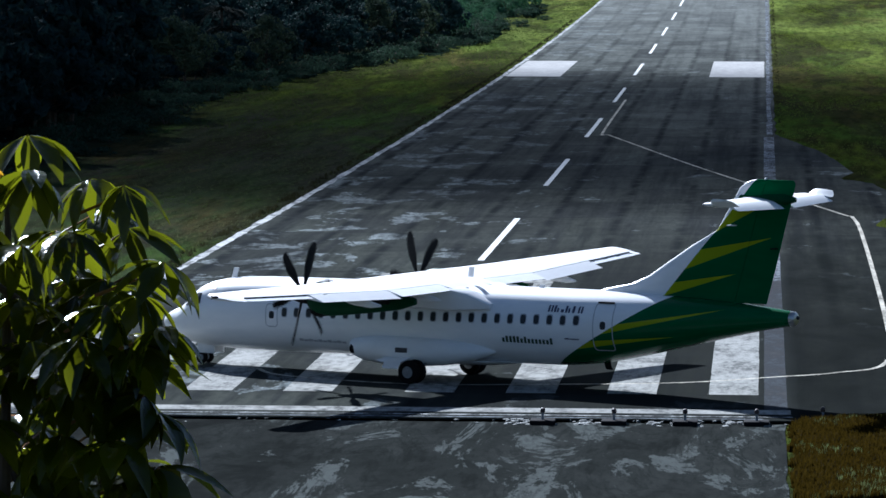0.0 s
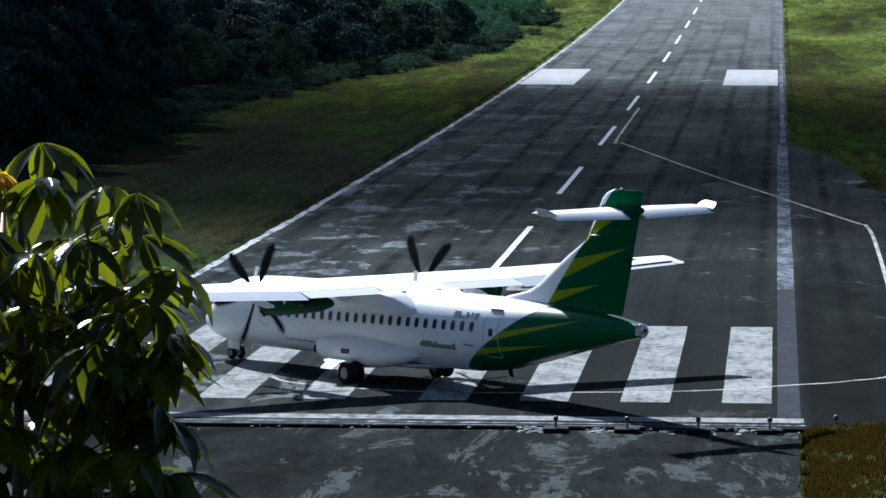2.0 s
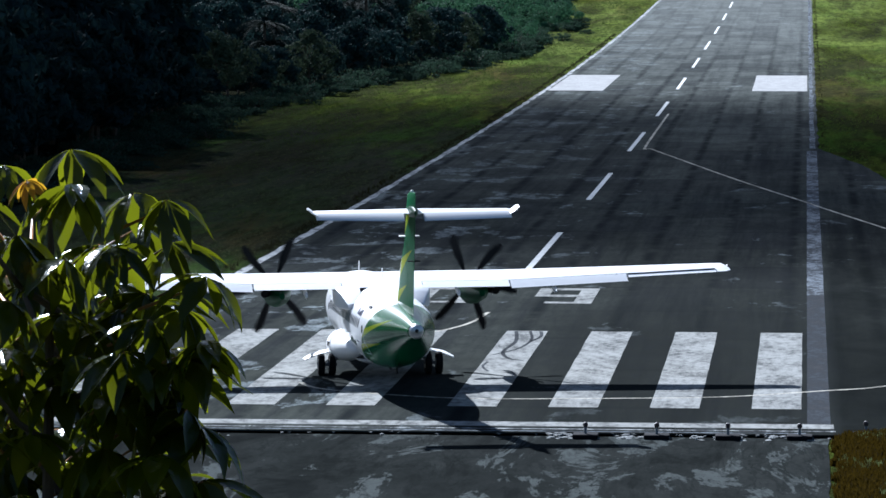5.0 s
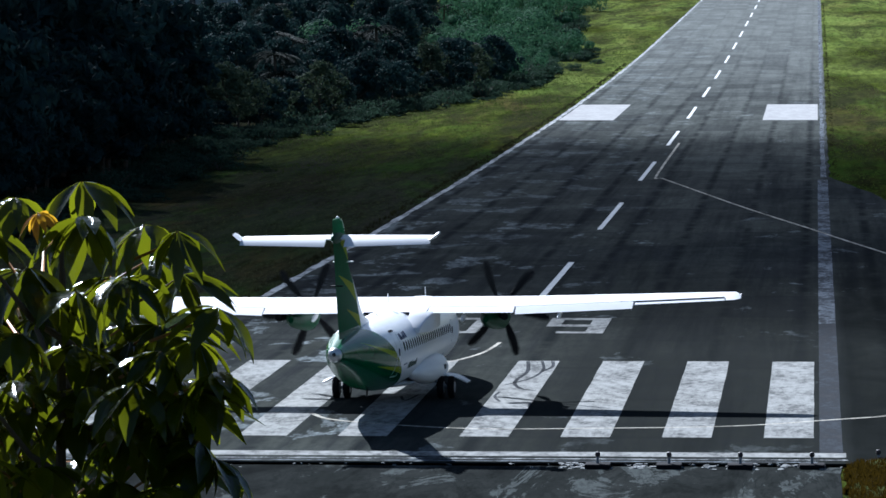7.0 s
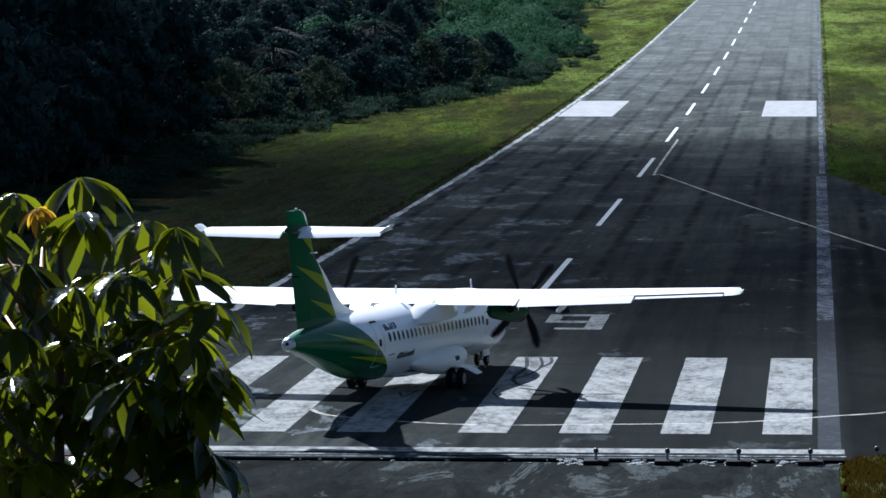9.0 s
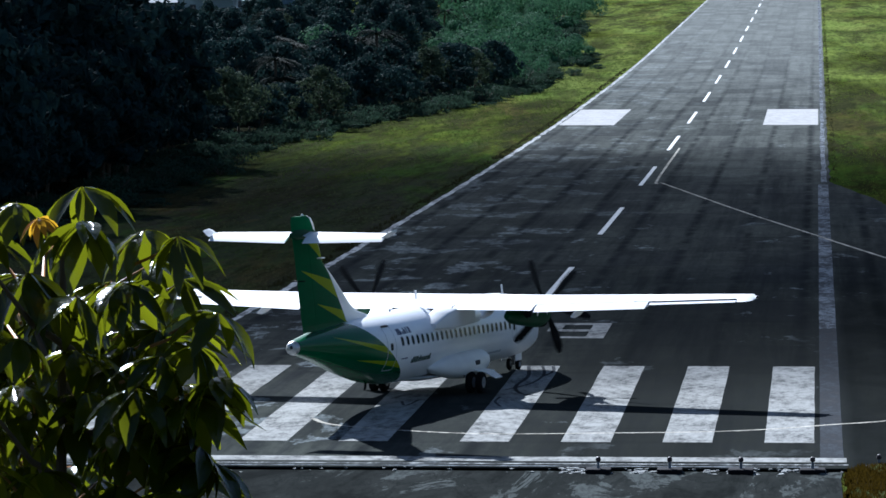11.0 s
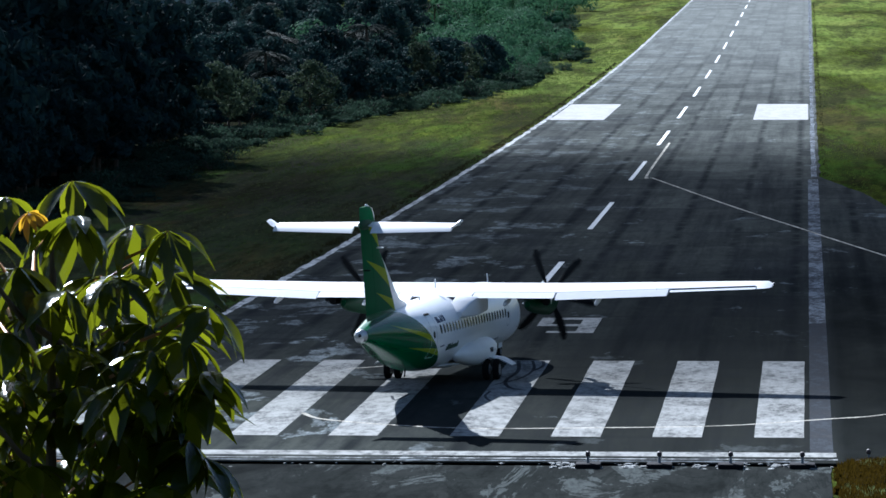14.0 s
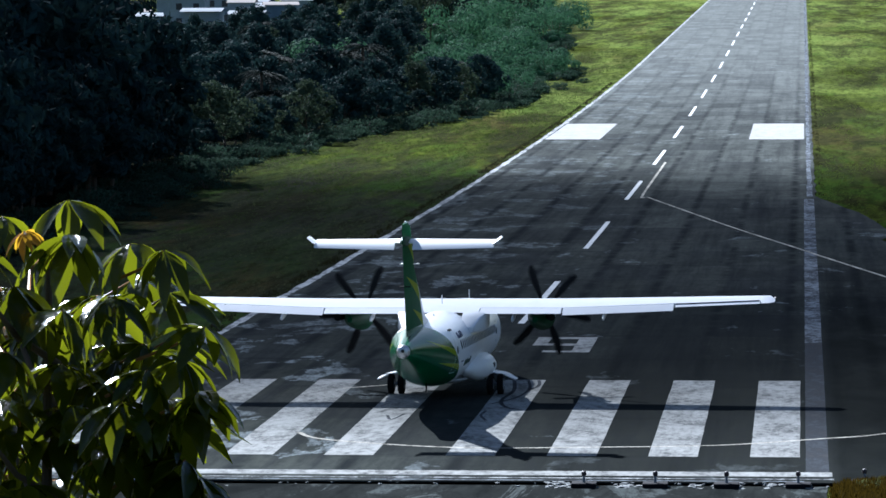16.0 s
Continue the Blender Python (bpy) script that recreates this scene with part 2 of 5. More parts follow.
def livery_material():
    """White paint, with a slanting green tail end and tapering lime flashes, in the aeroplane's own coordinates."""
    n = Net("livery_paint")
    x, y, z = n.xyz()
    grime = n.noise(1.2, 5, 0.6, n.coords((0.6, 1, 2.0)))
    white = n.mix(n.ramp(grime, 0.35, 0.7), (0.78, 0.79, 0.81), (0.86, 0.86, 0.87))

    def below(x0, z0, x1, z1):
        """1 where z lies under the line through two points."""
        s = (z1 - z0) / (x1 - x0)
        return n.math("LESS_THAN", n.math("SUBTRACT", z, n.math("MULTIPLY", x, s)), z0 - s * x0)

    def wedge(a, b, c):
        """1 inside a flash that runs from a (upper) and b (lower) back to its point c."""
        return n.math("MULTIPLY", below(*a, *c), n.math("SUBTRACT", 1.0, below(*b, *c)))

    # tail end: behind a slanting line on the body, and behind the fin's own slanting line
    body_line = n.math("LESS_THAN", n.math("ADD", x, n.math("MULTIPLY", z, 1.716)), -3.85)
    fin_line = n.math("LESS_THAN", n.math("ADD", x, n.math("MULTIPLY", z, 0.86)), -6.42)
    low = n.math("LESS_THAN", z, 3.5)
    tail = n.math("MAXIMUM", n.math("MULTIPLY", body_line, low), n.math("MULTIPLY", fin_line, n.math("SUBTRACT", 1.0, low)))
    flash = 0.0
    for f in (((-7.73, 2.42), (-7.73, 2.16), (-12.07, 3.14)), ((-6.33, 1.78), (-6.33, 1.50), (-10.3, 2.12)),
              ((-10.07, 4.02), (-9.49, 3.50), (-12.3, 4.38)), ((-10.86, 5.18), (-10.52, 4.55), (-13.7, 5.70)),
              ((-11.83, 6.66), (-11.54, 5.86), (-14.2, 7.22))):
        flash = n.math("MAXIMUM", flash, wedge(*f))
    green = n.mix(n.ramp(grime, 0.3, 0.7), tuple(0.8 * g for g in GREEN), GREEN)
    c = n.mix(n.math("MULTIPLY", tail, 1.0), white, n.mix(flash, green, LIME))
    n.b.inputs["Coat Weight"].default_value = 0.0
    n.b.inputs["Coat Roughness"].default_value = 0.15
    # the tall fin is duller than the polished body
    high = n.math("MULTIPLY", n.math("GREATER_THAN", z, 3.62), tail)
    return n.set(c, n.math("MULTIPLY_ADD", high, 0.25, n.math("MULTIPLY_ADD", tail, -0.04, 0.28)), 0.0, n.math("MULTIPLY_ADD", high, -0.10, n.math("MULTIPLY_ADD", tail, -0.38, 0.50)))


def cloud_material():
    """Thin white cloud that lets part of the sun through."""
    n = Net("cloud_vapour")
    m = n.set((0.9, 0.9, 0.9), 1.0, 0.0, 0.0)
    tr = n.t.nodes.new("ShaderNodeBsdfTransparent")
    ms = n.t.nodes.new("ShaderNodeMixShader")
    x, y, z = n.xyz()
    rim = n.math("MAXIMUM", n.ramp(y, 48.0, 114.0), n.ramp(y, -98.0, -121.0))
    n.put(ms.inputs[0], n.math("MAXIMUM", n.math("MULTIPLY_ADD", n.noise(0.02, 3), 0.2, 0.31), rim))
    n.t.links.new(n.b.outputs[0], ms.inputs[1])
    n.t.links.new(tr.outputs[0], ms.inputs[2])
    n.t.links.new(ms.outputs[0], n.out.inputs[0])
    return m


M = dict(
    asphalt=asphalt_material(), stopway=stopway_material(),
    paint=paint_material("runway_paint", (0.325, 0.328, 0.315), 0.9, 0.47, 0.55),
    paint_chipped=paint_material("chipped_runway_paint", (0.36, 0.37, 0.37), 0.95, 0.56),
    paint_fresh=paint_material("runway_paint_fresh", (0.44, 0.435, 0.43), 0.5, 0.38, 0.80),
    paint_centre=paint_material("centreline_paint", (0.78, 0.78, 0.76), 0.3, 0.34, 0.85),
    paint_edge=paint_material("edge_line_paint", (0.52, 0.53, 0.53), 0.85, 0.48),
    paint_rubbed=paint_material("runway_paint_rubbed", (0.060, 0.066, 0.074), 0.92, 0.54),
    paint_faded=paint_material("runway_paint_faded", (0.20, 0.22, 0.245), 0.92, 0.54),
    paint_taxi=paint_material("taxi_line_paint", (0.55, 0.52, 0.45), 0.5, 0.42),
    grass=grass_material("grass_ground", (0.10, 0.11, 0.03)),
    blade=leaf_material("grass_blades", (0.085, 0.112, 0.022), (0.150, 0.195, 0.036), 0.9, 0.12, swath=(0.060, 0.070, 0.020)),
    blade_mid=leaf_material("olive_grass_blades", (0.026, 0.042, 0.010), (0.070, 0.108, 0.020), 0.9, 0.15, swath=(0.046, 0.080, 0.014)),
    verge=leaf_material("verge_weeds", (0.012, 0.014, 0.008), (0.040, 0.040, 0.018), 0.9, 0.2),
    weed=leaf_material("dry_weeds", (0.008, 0.009, 0.002), (0.036, 0.023, 0.003), 0.9, 0.3),
    # woods dark and bluish, thicket brighter: shade, haze and sun put in the colours
    wood_leaf_light=leaf_material("olive_woodland_leaves", (0.016, 0.028, 0.020), (0.066, 0.092, 0.054), 0.85, 0.08),
    bush_dark=leaf_material("dark_bush_leaves", (0.013, 0.028, 0.022), (0.050, 0.086, 0.056), 0.85, 0.12),
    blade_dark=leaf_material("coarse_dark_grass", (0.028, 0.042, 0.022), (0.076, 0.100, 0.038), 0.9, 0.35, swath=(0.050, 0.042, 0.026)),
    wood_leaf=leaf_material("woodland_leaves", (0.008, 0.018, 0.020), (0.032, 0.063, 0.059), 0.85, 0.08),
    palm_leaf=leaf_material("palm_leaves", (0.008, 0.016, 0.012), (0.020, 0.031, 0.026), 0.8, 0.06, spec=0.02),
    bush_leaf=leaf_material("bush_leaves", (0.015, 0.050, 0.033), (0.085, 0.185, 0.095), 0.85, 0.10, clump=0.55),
    tree_leaf=leaf_material("broad_glossy_leaves", (0.008, 0.020, 0.001), (0.280, 0.310, 0.004), 0.15, 0.30, spec=0.30, wrinkle=0.30, shy=0.9),
    tree_leaf_old=leaf_material("yellowed_leaves", (0.30, 0.14, 0.01), (0.40, 0.24, 0.01), 0.3, 0.5, spec=0.3),
    tree_leaf_young=leaf_material("young_yellow_leaves", (0.10, 0.13, 0.006), (0.20, 0.20, 0.008), 0.4, 0.5, spec=0.2),
    bark=simple("bark", (0.07, 0.05, 0.035), 0.9, 0, 0.4, 5),
    petiole=simple("reddish_leaf_stalk", (0.24, 0.11, 0.03), 0.5, 0, 0.3, 8, 0.3),
    livery=livery_material(),
    white=simple("white_aircraft_paint", (0.80, 0.80, 0.81), 0.45, 0, 0.04, 1.5, 0.3),
    green=simple("green_aircraft_paint", (0.004, 0.045, 0.017), 0.5, 0, 0.15, 2.0, 0.05),
    seam=simple("near_black", (0.012, 0.012, 0.015), 0.9, 0, 0.2, 6, 0.05),
    bay=simple("shaded_gear_bay", (0.07, 0.07, 0.075), 0.8, 0, 0.2, 6, 0.1),
    dark=simple("dark_blade_paint", (0.012, 0.013, 0.014), 0.85, 0, 0.2, 6, 0.05),
    rubber=simple("tyre_rubber", (0.010, 0.010, 0.011), 0.9, 0, 0.2, 6, 0.05),
    metal=simple("bare_metal", (0.50, 0.51, 0.53), 0.32, 0.9, 0.15),
    grey=simple("grey_paint", (0.22, 0.23, 0.25), 0.5),
    glass=simple("dark_window_glass", (0.030, 0.034, 0.040), 0.18, 0, 0.1, 6.0, 0.2),
    frame=simple("window_surround", (0.40, 0.42, 0.46), 0.5),
    ink=simple("dark_blue_lettering", (0.03, 0.04, 0.10), 0.5),
    ink_green=simple("dark_green_lettering", (0.01, 0.05, 0.03), 0.5),
    ink_red=simple("red_flag_paint", (0.30, 0.03, 0.03), 0.5),
    rubber_mark=paint_material("tyre_mark", (0.09, 0.094, 0.10), 0.9, 0.5),
    cloud=cloud_material(),
    lamp_glass=simple("lamp_lens", (0.025, 0.010, 0.010), 0.5),
    concrete=simple("concrete", (0.30, 0.30, 0.29), 0.9, 0, 0.35, 1.5),
    chip=simple("concrete_chips", (0.15, 0.16, 0.16), 0.9, 0, 0.5, 3.0),
    # distance haze put into the house colours: dimmed and blued
    plaster=simple("house_plaster", (0.20, 0.24, 0.28), 0.9, 0, 0.15, 0.6),
    plaster_blue=simple("blue_plaster", (0.10, 0.15, 0.20), 0.9, 0, 0.15, 0.6),
    roof=simple("sheet_roof", (0.06, 0.085, 0.12), 0.9, 0.0, 0.2, 0.8),
    roof_red=simple("rusty_roof", (0.07, 0.05, 0.045), 0.9, 0, 0.3, 0.8),
)

# ---- small builders ----


def mesh_of(name, verts, faces, mats, smooth=False, index=None):
    me = bpy.data.meshes.new(name)
    me.from_pydata([tuple(v) for v in verts], [], [tuple(f) for f in faces])
    for m in mats if isinstance(mats, (list, tuple)) else [mats]:
        me.materials.append(m)
    if smooth:
        me.polygons.foreach_set("use_smooth", [True] * len(me.polygons))
    if index is not None:
        me.polygons.foreach_set("material_index", index)
    me.update()
    return me


def part(name, bm, material, parent, label=""):
    """One mesh object from a bmesh, under a thing or a part."""
    me = bpy.data.meshes.new(name)
    bmesh.ops.recalc_face_normals(bm, faces=bm.faces)
    bm.to_mesh(me)
    bm.free()
    me.materials.append(material)
    me.set_sharp_from_angle(angle=radians(32))
    return piece(name, me, parent, label)


def piece(name, me, parent=None, label="", m=None):
    ob = new(name, me)
    ob.parent = parent
    if m is not None:
        ob.matrix_basis = m
    return tagged(ob, label)


def box(bm, lo, hi, bevel=0.0):
    r = bmesh.ops.create_cube(bm, size=1.0)["verts"]
    for v in r:
        v.co = [lo[i] + (v.co[i] + 0.5) * (hi[i] - lo[i]) for i in range(3)]
    if bevel:
        es = list({e for v in r for e in v.link_edges})
        bmesh.ops.bevel(bm, geom=es, offset=bevel, segments=2, affect="EDGES", profile=0.5)
    return r


def loft(bm, rings, caps=True, closed=True):
    """Skin rings of equal count."""
    vs = [[bm.verts.new(p) for p in r] for r in rings]
    n = len(rings[0])
    for a, b in zip(vs, vs[1:]):
        for i in range(n if closed else n - 1):
            j = (i + 1) % n
            f = bm.faces.new((a[i], a[j], b[j], b[i]))
            f.smooth = True
    if caps:
        bm.faces.new(vs[0])
        bm.faces.new(vs[-1])
    return vs


def tube(bm, pts, radii, n=7):
    """A round tapered limb along points."""
    pts = [Vector([float(q) for q in p]) for p in pts]
    rings = []
    for i, p in enumerate(pts):
        d = (pts[min(i + 1, len(pts) - 1)] - pts[max(i - 1, 0)]).normalized()
        a = d.cross(Vector((0.31, 0.92, 0.22))).normalized()
        b = d.cross(a)
        rings.append([p + float(radii[i]) * (a * cos(2 * pi * k / n) + b * sin(2 * pi * k / n)) for k in range(n)])
    loft(bm, rings)


def structure(ob, label="", category=""):
    return tagged(ob, label, category, kind="structure")


# ---- ground, one sheet from the hill to the far end ----
SAG_Y, SAG_LEN, SAG_SLOPE = 54.6, 573.6, 0.02053


def runway_z(y):
    """The runway dips level at its near end and climbs towards the far one."""
    d = min(max(y - SAG_Y, 0), SAG_LEN)
    return SAG_SLOPE * (d * d / (2 * SAG_LEN) + min(max(y - SAG_Y - SAG_LEN, 0), 1100))


def ground_z(x, y):
    z = runway_z(y) - 0.05
    if y < -45:
        z += 14.6 * min(1.0, max(0.0, (-95 - y) / 57.0)) + 0.9 * max(0.0, min(1.0, (-160 - y) / 60.0)) * 8
        z -= 0.25 * min(1.0, (-45 - y) / 20)
    off = max(abs(x) - 16.5, 0)
    if y > -12:
        z += min(off, 60) * 0.006 + 0.10 * noise.noise((x * 0.11, y * 0.06, 0)) * min(1, off / 4)
    if x > 14.9 and -30 < y < -8.0:
        z += 0.25 * min(1, (x - 14.9) / 2) * min(1, (-8.0 - y) / 2)
    return z


def build_ground():
    xs = sorted(set([-3000, -1500, -800, -500, -350, -250, -180] + list(np.arange(-140, 60.1, 2.5)) + [14.9, 16.5, -16.5, 80, 120, 200, 350, 600, 1200, 3000]))
    ys = sorted(set([-1200, -600, -400, -300, -230] + list(np.arange(-200, 60, 4.0)) + list(np.arange(60, 500, 8.0)) + list(np.arange(500, 1800, 25.0)) + [2200, 3000, 4500]))
    vs = [(x, y, ground_z(x, y)) for y in ys for x in xs]
    n = len(xs)
    fs = [(j * n + i, j * n + i + 1, j * n + n + i + 1, j * n + n + i) for j in range(len(ys) - 1) for i in range(n - 1)]
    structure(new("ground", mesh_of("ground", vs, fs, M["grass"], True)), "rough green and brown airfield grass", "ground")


def slab(name, ring, z0, material, thick=0.12, step=8.0, label="", category="", hump=0.0):
    """A flat paved sheet over left and right borders given as functions of y."""
    (left, right), (y0, y1) = ring
    k = max(1, int((y1 - y0) / step))
    vs, fs = [], []
    for i in range(k + 1):
        y = y0 + (y1 - y0) * i / k
        z = runway_z(y) + z0
        l, r = left(y), right(y)
        vs += [(l, y, z - thick), (l, y, z), (r, y, z), (r, y, z - thick)]
        if i:
            a, b = 4 * (i - 1), 4 * i
            fs += [(a + 1, a + 2, b + 2, b + 1), (a, a + 1, b + 1, b), (a + 2, a + 3, b + 3, b + 2)]
    fs += [(0, 3, 2, 1), (4 * k, 4 * k + 1, 4 * k + 2, 4 * k + 3)]
    return structure(new(name, mesh_of(name, vs, fs, material)), label, category)


def strip(name, x0, x1, y0, y1, material, label, lift=0.004, ragged=0.0, step=6.0):
    """A painted bar that follows the runway's rise, a few millimetres proud."""
    k = max(1, int((y1 - y0) / step))
    vs, fs = [], []
    for i in range(k + 1):
        y = y0 + (y1 - y0) * i / k
        a = ragged * (noise.noise((y * 0.21, x0, 1.0)) + 0.6 * noise.noise((y * 1.3, x0, 3.0)))
        b = ragged * (noise.noise((y * 0.21, x1, 7.0)) + 0.6 * noise.noise((y * 1.3, x1, 9.0)))
        z = runway_z(y) + lift
        vs += [(x0 + a, y, z), (x1 + b, y, z)]
        if i:
            j = 2 * i
            fs.append((j - 2, j - 1, j + 1, j))
    return structure(new(name, mesh_of(name, vs, fs, material)), label, "runway marking")


def ribbon(name, pts, width, material, label, lift=0.006):
    """A thin painted line along a path on the ground."""
    ps = []
    for a, b in zip(pts, pts[1:]):
        k = max(1, int(math.dist(a, b) / 3))
        ps += [(a[0] + (b[0] - a[0]) * i / k, a[1] + (b[1] - a[1]) * i / k) for i in range(k)]
    ps.append(pts[-1])
    vs, fs = [], []
    for i, p in enumerate(ps):
        q0, q1 = ps[max(i - 1, 0)], ps[min(i + 1, len(ps) - 1)]
        d = Vector((q1[0] - q0[0], q1[1] - q0[1])).normalized()
        z = runway_z(p[1]) + lift
        vs += [(p[0] - d.y * width / 2, p[1] + d.x * width / 2, z), (p[0] + d.y * width / 2, p[1] - d.x * width / 2, z)]
        if i:
            fs.append((2 * i - 2, 2 * i - 1, 2 * i + 1, 2 * i))
    return structure(new(name, mesh_of(name, vs, fs, material)), label, "runway marking")


def curve_through(pts, k=6):
    """Points smoothed with a Catmull-Rom curve."""
    out = []
    for i in range(len(pts) - 1):
        p0, p1, p2, p3 = (Vector(pts[min(max(j, 0), len(pts) - 1)]) for j in (i - 1, i, i + 1, i + 2))
        for s in range(k):
            t = s / k
            out.append(tuple(0.5 * (2 * p1 + (p2 - p0) * t + (2 * p0 - 5 * p1 + 4 * p2 - p3) * t * t + (3 * p1 - p0 - 3 * p2 + p3) * t ** 3)))
    return out + [tuple(pts[-1])]


def pad_right(y):
    """The turning pad's outer border beside the runway's near end."""
    ys = (-8.2, -4.0, 20, 60, 100, 141, 173, 195, 200)
    xs = (15.2, 19.5, 24, 25, 24, 20.6, 18.5, 15.6, 15.1)
    return float(np.interp(y, ys, xs))


def build_runway():
    edge = lambda s: (lambda y: s * (15.0 if s > 0 else 14.74) + 0.22 * noise.noise((y * 0.17, s * 3, 2)) + 0.12 * noise.noise((y * 0.6, s * 3, 5)))
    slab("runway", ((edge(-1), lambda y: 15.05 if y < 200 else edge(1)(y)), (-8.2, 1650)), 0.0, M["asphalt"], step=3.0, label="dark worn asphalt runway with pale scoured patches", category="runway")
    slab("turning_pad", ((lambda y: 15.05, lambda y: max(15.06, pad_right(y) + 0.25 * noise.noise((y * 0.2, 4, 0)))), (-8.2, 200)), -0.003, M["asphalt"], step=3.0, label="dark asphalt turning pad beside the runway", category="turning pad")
    slab("stopway", ((lambda y: -40.0, lambda y: 14.75 + 0.15 * noise.noise((y * 0.4, 9, 0))), (-45, -9.2)), -0.02, M["stopway"], step=2.0, label="blotched grey stopway pavement before the threshold", category="pavement")
    slab("kerb_beam", ((lambda y: -40.0, lambda y: 15.2), (-9.2, -8.2)), -0.05, M["concrete"], step=0.5, label="chipped concrete edge beam at the runway's end", category="kerb")


def build_markings():
    for k in range(4):
        for s in (1, -1):
            x = 1.29 + 3.6 * k
            a, b = sorted((s * x, s * (x + 1.76)))
            tagged(strip("threshold_stripe", a, b, 0.0, 31.2, M["paint"], "worn white threshold stripe on asphalt", ragged=0.02, step=0.8), group="threshold stripes")
    strip("threshold_bar", -15, 14.95, -6.35, -4.95, M["paint"], "white transverse threshold bar", step=1, ragged=0.0)
    ribbon("threshold_line", [(x, -7.15 + 0.05 * noise.noise((x * 0.5, 0, 0))) for x in np.arange(-15, 15.1, 1.0)], 0.28, M["paint_chipped"], "thin worn white line along the runway's end")
    ribbon("threshold_line", [(x, -7.85 + 0.06 * noise.noise((x * 0.5, 3, 0))) for x in np.arange(-15, 14.1, 1.0)], 0.22, M["paint_faded"], "thin faded white line along the runway's end")
    for k in range(-1, 22):
        y = 129.4 + 65.4 * k
        tagged(strip("centreline_dash", -0.31, 0.03, y, y + 32.9, M["paint_centre"], "white centreline dash"), group="centreline dashes")
    strip("edge_line", 14.05, 14.85, -4.9, 52, M["paint_rubbed"], "broad runway edge line rubbed almost away", ragged=0.02, step=2)
    strip("edge_line", 14.05, 14.85, 52, 196, M["paint_faded"], "broad faded white runway edge line", ragged=0.02, step=2)
    strip("edge_line", 14.3, 14.72, 200, 1500, M["paint_faded"], "faded white runway edge line", ragged=0.15)
    strip("edge_line", -14.70, -14.25, -4.9, 1500, M["paint_edge"], "white runway edge line with a ragged border", ragged=0.17, step=0.9)
    for s in (1, -1):
        a, b = sorted((s * 8.12, s * 14.1))
        strip("aiming_block", a, b, 321, 366, M["paint_fresh"], "broad white aiming point block", lift=0.008)
    # runway number, in blocky strokes
    nine = [(1.3, 4.15, 53.9, 55.1), (1.3, 1.95, 50.0, 53.9), (3.3, 4.15, 47.0, 53.9), (1.95, 3.3, 49.9, 51.1), (1.95, 4.15, 46.0, 47.0)]
    nought = [(-4.3, -1.45, 53.9, 55.1), (-4.3, -3.5, 47.0, 53.9), (-2.25, -1.45, 47.0, 53.9), (-4.3, -1.45, 46.0, 47.0)]
    for name, strokes in (("number_nine", nine), ("number_nought", nought)):
        vs, fs = [], []
        for x0, x1, y0, y1 in strokes:
            j = len(vs)
            vs += [(x0, y0, runway_z(y0) + 0.006), (x1, y0, runway_z(y0) + 0.006), (x1, y1, runway_z(y1) + 0.006), (x0, y1, runway_z(y1) + 0.006)]
            fs.append((j, j + 1, j + 2, j + 3))
        structure(new(name, mesh_of(name, vs, fs, M["paint"])), "blocky white runway number painted on asphalt", "runway marking")
    for path, w in (([(1.7, 31), (2.0, 26), (1.8, 21.5), (2.2, 18.5), (2.9, 17.5)], 0.28), ([(2.3, 31), (2.6, 27), (2.35, 23), (1.5, 20)], 0.22), ([(2.75, 31), (2.9, 28.5), (2.6, 26)], 0.25), ([(1.5, 17), (1.45, 15), (1.8, 13)], 0.2), ([(-2.2, 15), (-1.9, 13.2), (-1.6, 15.5)], 0.2)):
        ribbon("tyre_mark", curve_through(path, 5), w * 0.6, M["rubber_mark"], "dark curving tyre scuff on the painted stripe", 0.007)
    turn = [(0.8, 265), (0.9, 203), (1.5, 198.5), (4, 184), (9, 155), (14.0, 128), (14.9, 122.7), (18.6, 102.5), (19.2, 99), (19.4, 83), (19.2, 30), (18.7, 12.5), (16.7, 8.3), (14.6, 6.6), (11, 4.1), (6.2, 3.1), (1.3, 2.8), (-3.5, 5.4), (-4.9, 8.1)]
    ribbon("turn_line", curve_through(turn), 0.21, M["paint_taxi"], "thin cream turning line looping over the pad")
    ribbon("turn_line", curve_through([(-5.2, 26.8), (-3.6, 28.4), (-2.9, 29.1), (-1.6, 30.8), (-0.6, 35), (-0.2, 40.8)]), 0.17, M["paint_taxi"], "thin cream lead-in line onto the centreline")


build_ground()
build_runway()
build_markings()

# ---- the aeroplane: origin on the ground between the main wheels, nose along +x ----
FUSELAGE = [  # x, bottom, top, half width
    (12.63, 1.48, 1.56, 0.05), (12.55, 1.34, 1.70, 0.20), (12.35, 1.18, 1.86, 0.38), (12.0, 1.02, 2.03, 0.60), (11.6, 0.89, 2.19, 0.80),
    (11.2, 0.80, 2.50, 0.97), (10.8, 0.74, 2.86, 1.10), (10.3, 0.69, 3.12, 1.23), (9.6, 0.66, 3.28, 1.33), (8.6, 0.65, 3.38, 1.40),
    (7.0, 0.67, 3.44, 1.43), (3.5, 0.71, 3.49, 1.43), (0.0, 0.74, 3.52, 1.43), (-4.0, 0.77, 3.54, 1.43), (-5.5, 0.81, 3.55, 1.42),
    (-6.4, 0.89, 3.555, 1.40), (-7.3, 1.02, 3.56, 1.35), (-8.4, 1.25, 3.55, 1.26), (-9.6, 1.53, 3.52, 1.11), (-11.0, 1.87, 3.46, 0.88), (-12.4, 2.21, 3.36, 0.62),
    (-13.6, 2.48, 3.25, 0.42), (-14.45, 2.64, 3.16, 0.29)]


